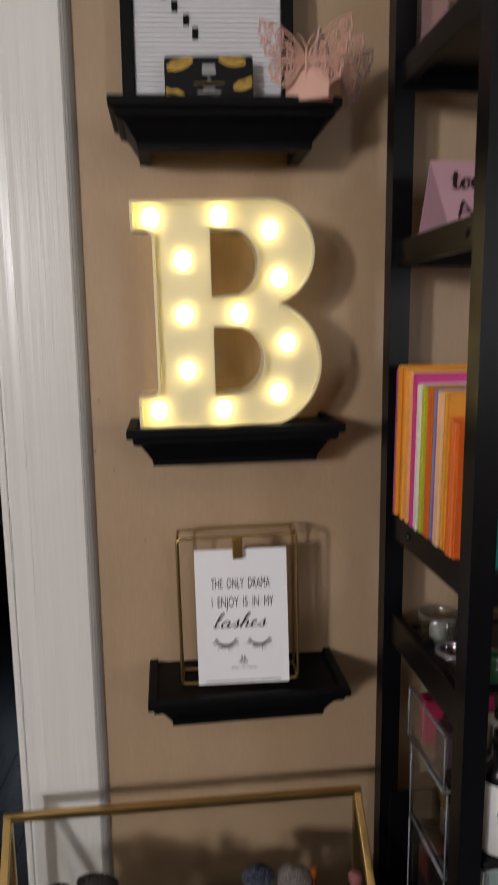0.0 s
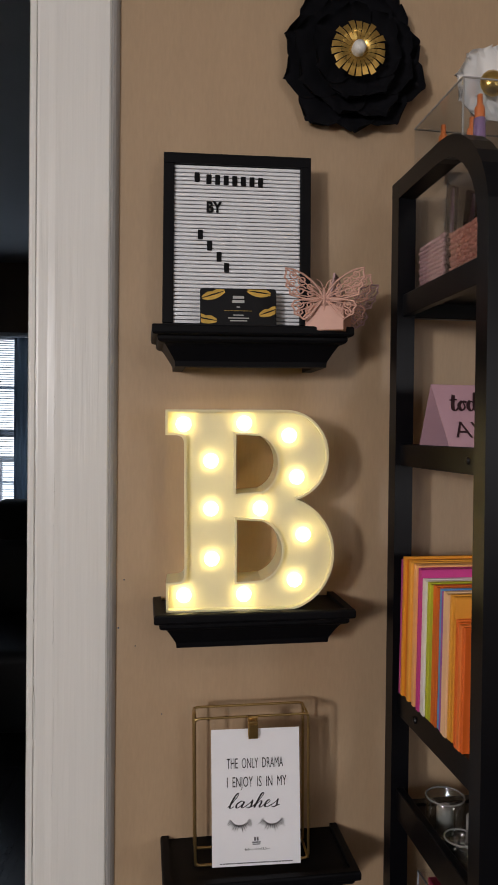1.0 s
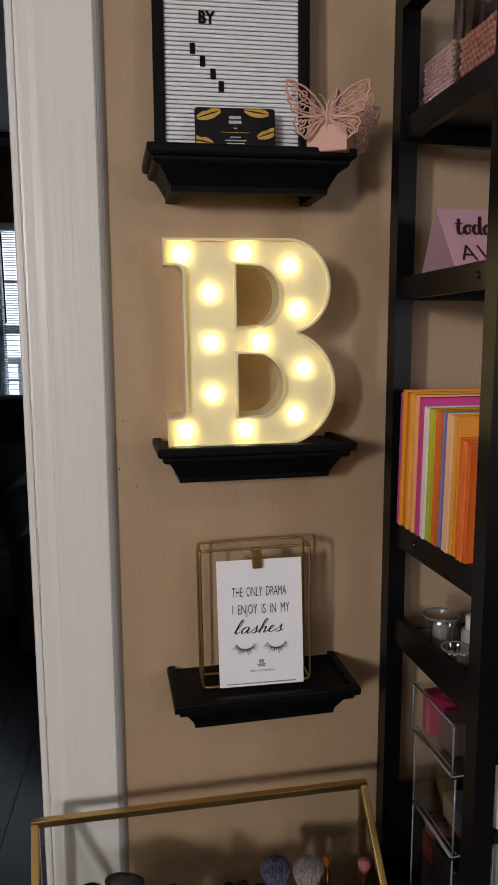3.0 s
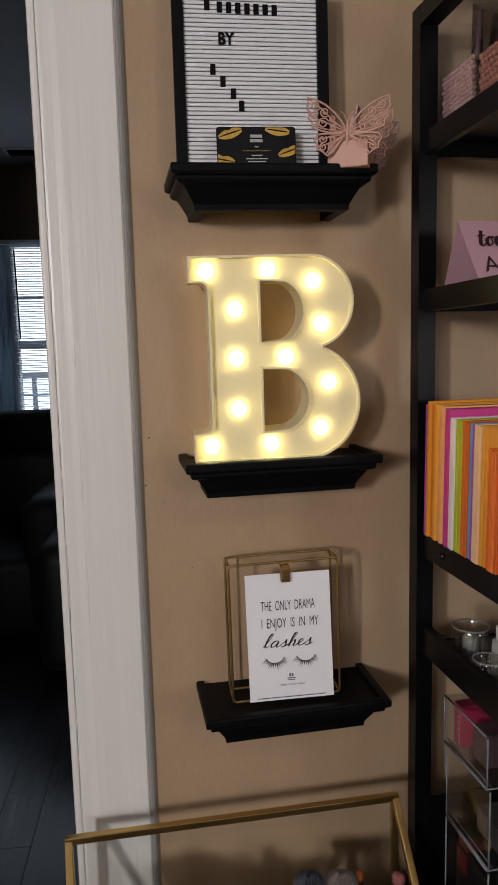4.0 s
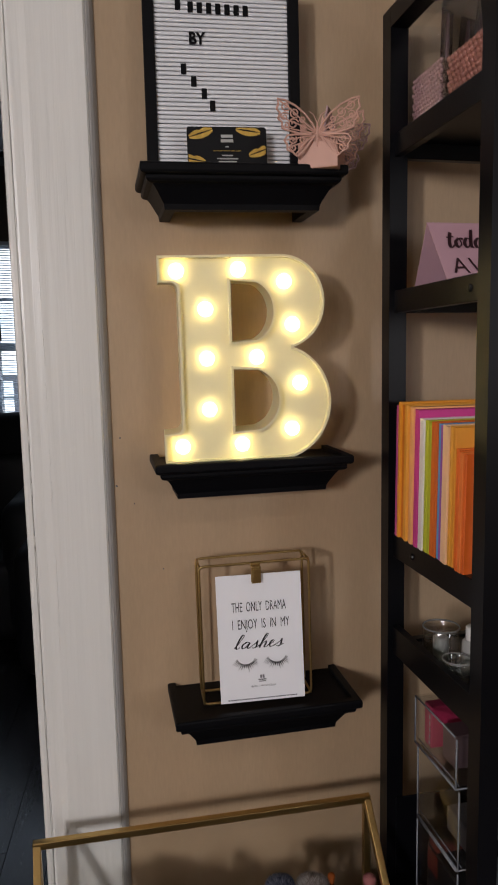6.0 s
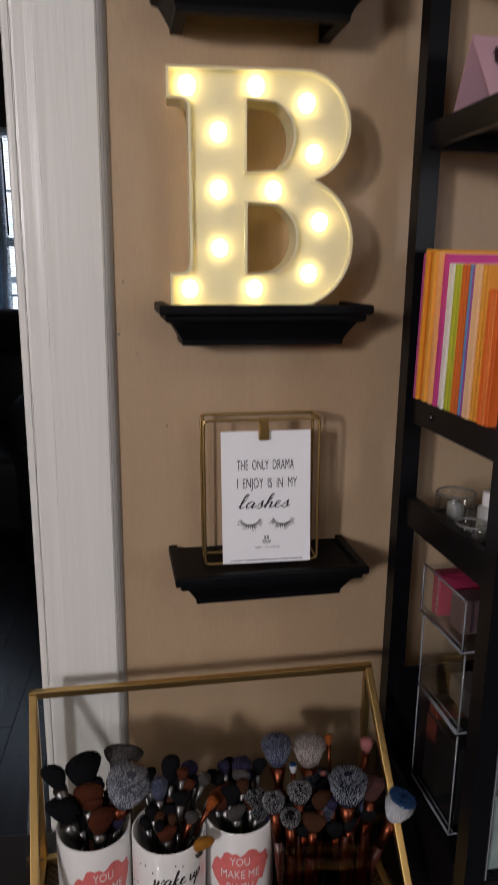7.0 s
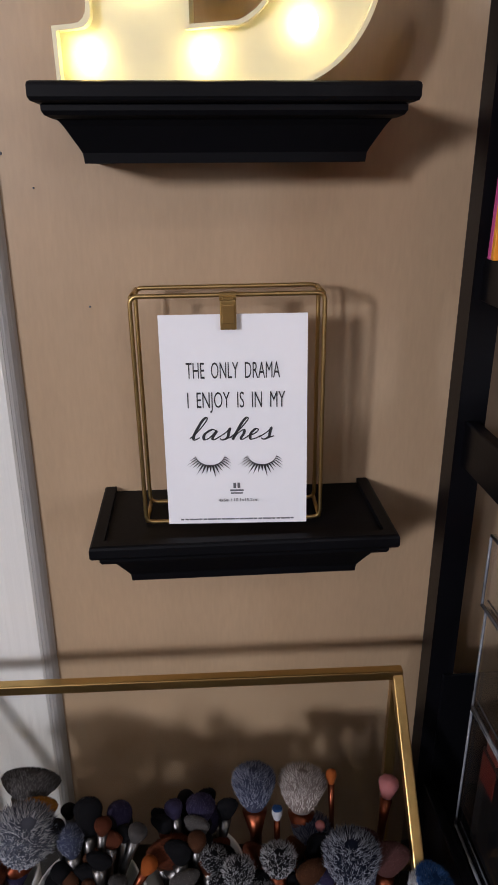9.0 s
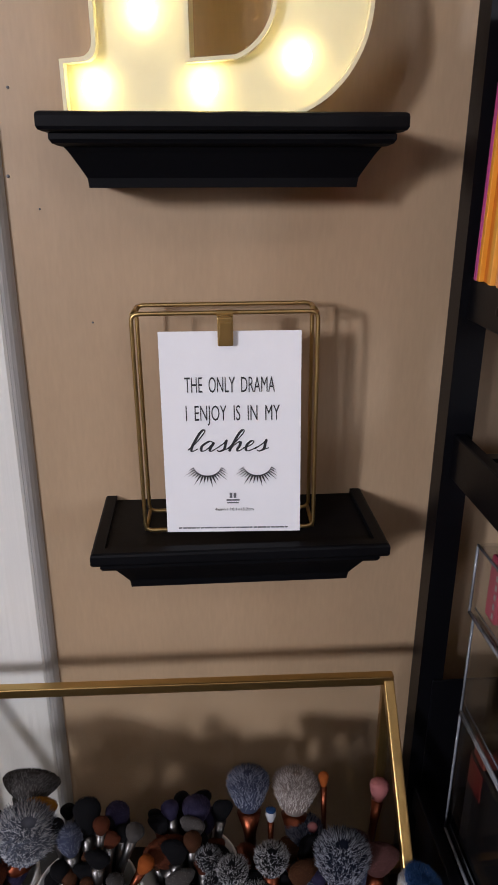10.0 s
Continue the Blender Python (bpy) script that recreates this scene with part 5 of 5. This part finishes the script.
floor_z = CZ + 0.010
CUP_ONE = [(-0.188, -0.088, 0.738, 0.012, "black", 1.3), (-0.158, -0.078, 0.737, 0.0165, "black", 1.15), (-0.118, -0.045, 0.726, 0.019, "grey", 0.62), (-0.112, -0.088, 0.717, 0.0205, "greyfluff", 1.0),
           (-0.139, -0.102, 0.690, 0.0125, "rust", 1.45), (-0.153, -0.085, 0.708, 0.0135, "rust", 1.2), (-0.180, -0.092, 0.698, 0.0155, "black", 1.1), (-0.108, -0.062, 0.718, 0.012, "amber", 0.9)]
CUP_TWO = [(-0.063, -0.080, 0.732, 0.009, "black", 1.9), (-0.050, -0.090, 0.733, 0.0062, "rust", 1.1), (-0.026, -0.085, 0.720, 0.007, "grey", 1.0), (-0.041, -0.100, 0.684, 0.007, "grey", 1.0), (-0.062, -0.103, 0.686, 0.005, "brown", 1.5),
           (-0.030, -0.122, 0.668, 0.010, "amber", 1.2), (-0.084, -0.095, 0.690, 0.007, "black", 1.3), (-0.018, -0.092, 0.694, 0.006, "orange", 1.4), (-0.092, -0.080, 0.722, 0.005, "black", 1.6), (-0.076, -0.108, 0.682, 0.005, "black", 1.6), (-0.056, -0.075, 0.712, 0.007, "black", 1.4)]
CUP_THREE = [(-0.003, -0.075, 0.686, 0.0145, "rust", 1.0), (-0.001, -0.055, 0.710, 0.0070, "purple", 1.1), (0.020, -0.050, 0.704, 0.011, "purple", 1.0), (0.018, -0.065, 0.703, 0.009, "grey", 1.0), (0.031, -0.080, 0.684, 0.0095, "zebra", 1.0),
             (0.010, -0.092, 0.678, 0.010, "grey", 1.0), (0.036, -0.094, 0.676, 0.008, "zebra", 1.0), (-0.010, -0.060, 0.700, 0.008, "black", 1.1)]
POT_BACK = [(0.064, -0.040, 0.715, 0.0155, "blue", 1.1), (0.104, -0.036, 0.708, 0.0170, "pinkwhite", 1.0), (0.083, -0.047, 0.695, 0.0042, "white", 1.3), (0.128, -0.035, 0.723, 0.0042, "orange", 1.6), (0.176, -0.035, 0.711, 0.0078, "pink", 1.25), (0.112, -0.050, 0.676, 0.014, "blue", 0.9), (0.118, -0.055, 0.690, 0.004, "pink", 1.2)]
POT_FRONT = [(0.052, -0.098, 0.692, 0.011, "zebra", 0.95), (0.082, -0.092, 0.697, 0.0122, "zebra", 0.9), (0.070, -0.106, 0.676, 0.010, "zebra", 1.0), (0.136, -0.100, 0.706, 0.0185, "darkblue", 1.05), (0.107, -0.096, 0.690, 0.011, "brown", 1.0),
             (0.096, -0.108, 0.672, 0.0115, "brown", 1.0), (0.168, -0.088, 0.694, 0.0125, "dusk", 1.2), (0.194, -0.104, 0.677, 0.0142, "white", 1.05), (0.150, -0.070, 0.690, 0.011, "dusk", 1.1)]
seed = 100
for rows, (bx, by), metal, handle, spread in ((CUP_ONE, (-0.150, -0.080), SILVER, BLACKHANDLE, 0.35), (CUP_TWO, (-0.066, -0.093), SILVER, BLACKHANDLE, 0.4), (CUP_THREE, (0.0155, -0.073), SILVER, BLACKHANDLE, 0.4)):
    for k, (x, y, z, r, kind, stretch) in enumerate(rows):
        seed += 2
        base = (bx - spread * (x - bx) * 0.6, by - spread * (y - by) * 0.6, floor_z)
        makeup_brush((x, y, z), base, r, kind, stretch, COPPER if k % 4 == 3 else metal, WOODHANDLE if k % 3 == 2 else handle, seed, "makeup brushes")
for rows, spots in ((POT_BACK, ((0.083, -0.090), (0.135, -0.090))), (POT_FRONT, ((0.083, -0.106), (0.135, -0.106)))):
    for k, (x, y, z, r, kind, stretch) in enumerate(rows):
        seed += 2
        bx, by = spots[0] if x < 0.109 else spots[1]
        base = (bx + max(-0.019, min(0.019, 0.72 * (x - bx))), by + max(-0.010, min(0.010, 0.4 * (y - by))), floor_z - 0.002)
        makeup_brush((x, y, z), base, r, kind, stretch, COPPER, BLACKHANDLE if rows is POT_BACK else COPPER, seed, "makeup brushes")

# more brushes packed between them
rng = random.Random(77)
FILL = ["black", "black", "brown", "black", "black", "purple", "rust", "black", "blue", "black"]
for (bx, by), count, low, high, reach in (((-0.150, -0.080), 12, 0.672, 0.712, 0.032), ((-0.066, -0.088), 22, 0.670, 0.722, 0.033), ((0.0155, -0.068), 18, 0.664, 0.702, 0.033), ((0.083, -0.090), 14, 0.655, 0.688, 0.036), ((0.135, -0.090), 14, 0.655, 0.690, 0.038)):
    for k in range(count):
        seed += 2
        a, q = 2 * math.pi * (k * 0.382 + 0.1), reach * math.sqrt((k + 0.5) / count)
        x, y = bx + q * math.cos(a), by + 0.010 + 0.9 * q * math.sin(a)
        base = (bx + 0.35 * (x - bx), by + 0.35 * (y - by), floor_z)
        makeup_brush((x, y, rng.uniform(low, high)), base, rng.uniform(0.0055, 0.0095), FILL[(k * 3 + int(100 * abs(bx))) % 10], rng.uniform(0.95, 1.5), SILVER if bx < 0.05 else COPPER, BLACKHANDLE, seed, "makeup brushes")

# ---- far room seen through the doorway ----
FY = 3.50
window = thing("window_1", pose(-0.835, FY, 0), "white double sash window with half-open white blinds in daylight", "window")
window["kind"] = "structure"
WINWHITE = mat("window_paint", (0.68, 0.70, 0.73), 0.5, vary=0.04, bump=0.05)
SLAT = mat("blind_slat", (0.66, 0.69, 0.73), 0.5, vary=0.03, bump=0)
st = SLAT.node_tree
thru = st.nodes.new("ShaderNodeBsdfTranslucent")
thru.inputs[0].default_value = (0.72, 0.78, 0.84, 1)
both = st.nodes.new("ShaderNodeMixShader")
both.inputs[0].default_value = 0.6
st.links.new(st.nodes["Principled BSDF"].outputs[0], both.inputs[1])
st.links.new(thru.outputs[0], both.inputs[2])
st.links.new(both.outputs[0], st.nodes["Material Output"].inputs[0])
for x0, x1, z0, z1, nm in ((-0.62, 0.62, 1.995, 2.022, "head_trim"), (-0.65, 0.65, 0.82, 0.86, "sill"), (-0.135, -0.10, 0.86, 1.995, "mullion"), (-0.62, -0.56, 0.86, 1.995, "jamb"), (0.56, 0.62, 0.86, 1.995, "jamb")):
    part(nm, box(x0, x1, -0.03, 0.05, z0, z1, 0.003, 1), WINWHITE, window)
for x0, x1 in ((-0.56, -0.135), (-0.10, 0.56)):
    part("meeting_rail", box(x0, x1, 0.005, 0.045, 1.400, 1.445, 0.002, 1), WINWHITE, window)
    part("glazing_bar", box((x0 + x1) / 2 - 0.008, (x0 + x1) / 2 + 0.008, 0.02, 0.04, 0.86, 1.400), WINWHITE, window)
    for zz in (1.13, 1.70):
        part("glazing_bar", box(x0, x1, 0.024, 0.036, zz - 0.007, zz + 0.007), WINWHITE, window)
    part("pane", box(x0, x1, 0.028, 0.032, 0.86, 1.995), GLASS, window).visible_shadow = False
    part("blind_head", box(x0 - (0.012 if x0 < -0.3 else 0.010), x1 + (-0.040 if x0 < -0.3 else 0.012), -0.058, -0.031, 1.976, 1.992, 0.002, 1), SLAT, window)
    slat_me = to_mesh("slat", box(x0 - (0.012 if x0 < -0.3 else 0.010), x1 + (-0.040 if x0 < -0.3 else 0.012), -0.0072, 0.0072, -0.0005, 0.0005), SLAT)
    for k in range(78):
        share("slat", slat_me, window, pose(0, -0.046, 1.968 - 0.0141 * k, -20))
# wavy translucent sheet in place of blind ends lit bluish at the mullion
BLINDENDS = mat("lit_blind_ends", (0.20, 0.24, 0.29), 0.8, vary=0.1, bump=0.1, stretch=(8, 8, 0.3))
sn = BLINDENDS.node_tree
thru = sn.nodes.new("ShaderNodeBsdfTranslucent")
thru.inputs[0].default_value = (0.15, 0.20, 0.26, 1)
both = sn.nodes.new("ShaderNodeMixShader")
both.inputs[0].default_value = 0.7
sn.links.new(sn.nodes["Principled BSDF"].outputs[0], both.inputs[1])
sn.links.new(thru.outputs[0], both.inputs[2])
sn.links.new(both.outputs[0], sn.nodes["Material Output"].inputs[0])
bm = bmesh.new()
rows = [[bm.verts.new((-0.232 + 0.110 * i / 24, -0.075 + 0.006 * math.sin(i * 1.05), z)) for i in range(25)] for z in (0.80, 1.985)]
for i in range(24):
    bm.faces.new((rows[0][i], rows[0][i + 1], rows[1][i + 1], rows[1][i]))
bmesh.ops.solidify(bm, geom=bm.faces[:], thickness=0.0008)
part("blind_end_sheet", bm, BLINDENDS, window, "narrow blue-grey sheet standing for lit blind ends", smooth=True)
part("tilt_wand", tube([(-0.082, -0.066, 1.96), (-0.076, -0.068, 1.46)], 0.0045, 8), mat("dark_wand", (0.05, 0.055, 0.06), 0.4, bump=0), window, "dark tilt wand")

# pale daylight beyond the glass
sheet = bpy.data.materials.new("bright_overcast_outdoors")
sheet.use_nodes = True
nt = sheet.node_tree
nt.nodes.remove(nt.nodes["Principled BSDF"])
em = nt.nodes.new("ShaderNodeEmission")
tc = nt.nodes.new("ShaderNodeTexCoord")
nz = nt.nodes.new("ShaderNodeTexNoise")
nz.inputs["Scale"].default_value = 1.6
rp = nt.nodes.new("ShaderNodeValToRGB")
rp.color_ramp.elements[0].color, rp.color_ramp.elements[1].color = (0.66, 0.80, 0.92, 1), (0.95, 0.98, 1, 1)
rp.color_ramp.elements[0].position, rp.color_ramp.elements[1].position = 0.36, 0.58
nt.links.new(tc.outputs["Object"], nz.inputs["Vector"])
nt.links.new(nz.outputs["Fac"], rp.inputs[0])
nt.links.new(rp.outputs[0], em.inputs[0])
em.inputs[1].default_value = 3.2
nt.links.new(em.outputs[0], nt.nodes["Material Output"].inputs[0])
solid("backdrop", box(-6, 4, 8.0, 8.1, -2, 6), sheet, "pale overcast daylight outside the far window", "backdrop", kind="structure")
solid("ground", box(-6, 4, 3.65, 7.95, -0.2, 0.30), mat("porch_boards", (0.35, 0.35, 0.35), 0.8, bump=0.2), "grey porch floor outside", "ground", kind="structure")
rail = thing("porch_railing", pose(-0.8, 5.6, 0), "white porch railing outside the far window", "railing")
part("top_rail", box(-2, 2, -0.03, 0.03, 1.16, 1.21), WINWHITE, rail)
for k in range(24):
    part("baluster", box(-1.9 + 0.16 * k, -1.86 + 0.16 * k, -0.02, 0.02, 0.30, 1.16), WINWHITE, rail)

# black sofa by the window with a cushion, and a recliner nearer the doorway
sofa = thing("sofa", pose(-1.2, 3.40, 0), "black leather sofa under the far window", "sofa")
part("base", box(-0.9, 0.62, -0.95, -0.02, 0.05, 0.44, 0.06, 4), SOFA, sofa, smooth=True)
part("backrest", box(-0.9, 0.60, -0.34, -0.04, 0.42, 0.88, 0.09, 5), SOFA, sofa, smooth=True)
part("armrest", box(0.42, 0.66, -0.98, -0.06, 0.06, 0.72, 0.10, 5), SOFA, sofa, smooth=True)
for sx in (-0.85, 0.58):
    for sy in (-0.9, -0.1):
        part("foot", box(sx - 0.03, sx + 0.03, sy - 0.03, sy + 0.03, 0, 0.05), BLACKWOOD, sofa)
pil = thing("cushion", pose(-0.86, 3.07, 0.86, 14, 0, 8), "dark cushion leaning on the sofa back", "cushion")
part("cover", box(-0.20, 0.20, -0.06, 0.06, 0.0, 0.22, 0.05, 5), mat("charcoal_fabric", (0.012, 0.012, 0.014), 0.9, vary=0.3, fine=200, bump=0.3), pil, smooth=True)
rec = thing("recliner", pose(-0.20, 2.45, 0), "black leather recliner seen past the doorway", "armchair")
part("armrest", box(-0.46, -0.24, -0.42, 0.40, 0.04, 0.60, 0.09, 5), SOFA, rec, smooth=True)
part("seat", box(-0.24, 0.30, -0.42, 0.40, 0.05, 0.46, 0.06, 4), SOFA, rec, smooth=True)
part("backrest", box(-0.36, 0.36, 0.22, 0.50, 0.30, 0.98, 0.10, 5), SOFA, rec, smooth=True)
part("armrest", box(0.30, 0.50, -0.42, 0.40, 0.04, 0.60, 0.09, 5), SOFA, rec, smooth=True)
dome = thing("ceiling_light", pose(-0.405, 1.85, CEILING), "unlit frosted dome ceiling light in the far room", "ceiling light")
part("base", lathe([(0, 0), (0.11, 0), (0.11, -0.02), (0.095, -0.03)], 24), SILVER, dome, smooth=True)
part("dome", lathe([(0.10, -0.025), (0.095, -0.05), (0.07, -0.075), (0.03, -0.088), (0, -0.09)], 24), mat("frosted_glass", (0.45, 0.46, 0.46), 0.25, vary=0.05, bump=0), dome, "frosted glass dome", smooth=True)
vent = thing("ceiling_vent", pose(-0.72, 3.22, CEILING - 0.012), "painted metal ceiling vent near the far window", "vent")
part("frame", box(-0.17, 0.17, -0.06, 0.06, 0.004, 0.012, 0.002, 1), WINWHITE, vent)
for k in range(8):
    part("slat", box(-0.15, 0.15, -0.05 + 0.0125 * k, -0.044 + 0.0125 * k, -0.001, 0.004), BLACKMETAL, vent)

# unseen behind the camera: added ceiling lamp base, south window, added second window
cl = thing("added_ceiling_lamp", pose(0.75, -1.7, CEILING), "round white ceiling lamp base added for the fill light", "ceiling lamp")
part("base", lathe([(0, 0), (0.18, 0), (0.18, -0.03), (0.17, -0.035)], 28), WINWHITE, cl, smooth=True)
for name, wx, wins, z0, z1 in (("window_2", SWX + 0.09, (-0.39, -0.02, 0.09, 0.39), 1.5, 2.02), ("added_window_3", SWX2, (-0.28, 0.28), 1.12, 1.98)):
    sw_ = thing(name, pose(wx, -2.8, 0), "plain white window frame out of view in the south wall", "window")
    sw_["kind"] = "structure"
    w0, w1 = wins[0], wins[-1]
    for x0, x1, za, zb, nm in ((w0 - 0.06, w1 + 0.06, z1 + 0.001, z1 + 0.06, "head_trim"), (w0 - 0.08, w1 + 0.08, z0 - 0.04, z0 - 0.001, "sill"), (w0 - 0.06, w0 - 0.001, z0, z1, "jamb"), (w1 + 0.001, w1 + 0.06, z0, z1, "jamb")):
        part(nm, box(x0, x1, -0.002, 0.02, za, zb, 0.003, 1), WINWHITE, sw_)
    if len(wins) > 2:
        part("mullion", box(wins[1], wins[2], -0.06, -0.001, z0, z1, 0.003, 1), WINWHITE, sw_)

# small nail holes and flecks on the shelf wall
for nx_, nz_, r in ((-0.1145, 1.203, 0.0013), (-0.108, 1.262, 0.0011), (-0.094, 1.180, 0.0008), (-0.061, 1.094, 0.0009)):
    hole = solid("nail_head", lathe([(0, 0.0012), (r * 0.7, 0.001), (r, 0.0002), (r, -0.0005)], 10, Matrix.Rotation(radians(90), 4, "X")), GREYINK, "tiny dark nail head in the tan wall", "nail", m=pose(nx_, wall_y(nx_), nz_, 0, 0, WALL_TURN), group="nails in the wall")

# hardened paint beads and runs on the casing
verts_bm = bmesh.new()
rng = random.Random(21)
for k in range(46):
    col, lo, hi = rng.choice(((-0.1905, 0.98, 1.50), (-0.1898, 1.05, 1.40), (-0.2125, 0.70, 1.55)))
    x, z = col + rng.uniform(-0.0005, 0.0005), rng.uniform(lo, hi)
    w, h, d = rng.uniform(0.0005, 0.0008), rng.choice((0.002, 0.008, 0.016, 0.03)) * rng.uniform(0.7, 1.3), rng.uniform(0.00014, 0.00024)
    made = bmesh.ops.create_icosphere(verts_bm, subdivisions=1, radius=1.0)["verts"]
    for v in made:
        v.co = Vector((x + v.co.x * w, 0.0470 + v.co.y * d, z + v.co.z * h))
runs_ob = part("paint_run", verts_bm, CASING, casing, "raised beads and runs of hardened white paint", smooth=True)
runs_ob["kind"] = "stuff"

# floorboards of the far room, each a board of its own
plank_me = to_mesh("floorboard", box(-0.0586, 0.0586, -0.864, 0.864, 0, 0.006, 0.0008, 1), FLOORWOOD)
for i in range(18):
    for j in range(3):
        share("floorboard", plank_me, floor, pose(-1.75 + 0.118 * i, 0.75 + 1.73 * j - 0.55 * (i % 3), 0.0005))
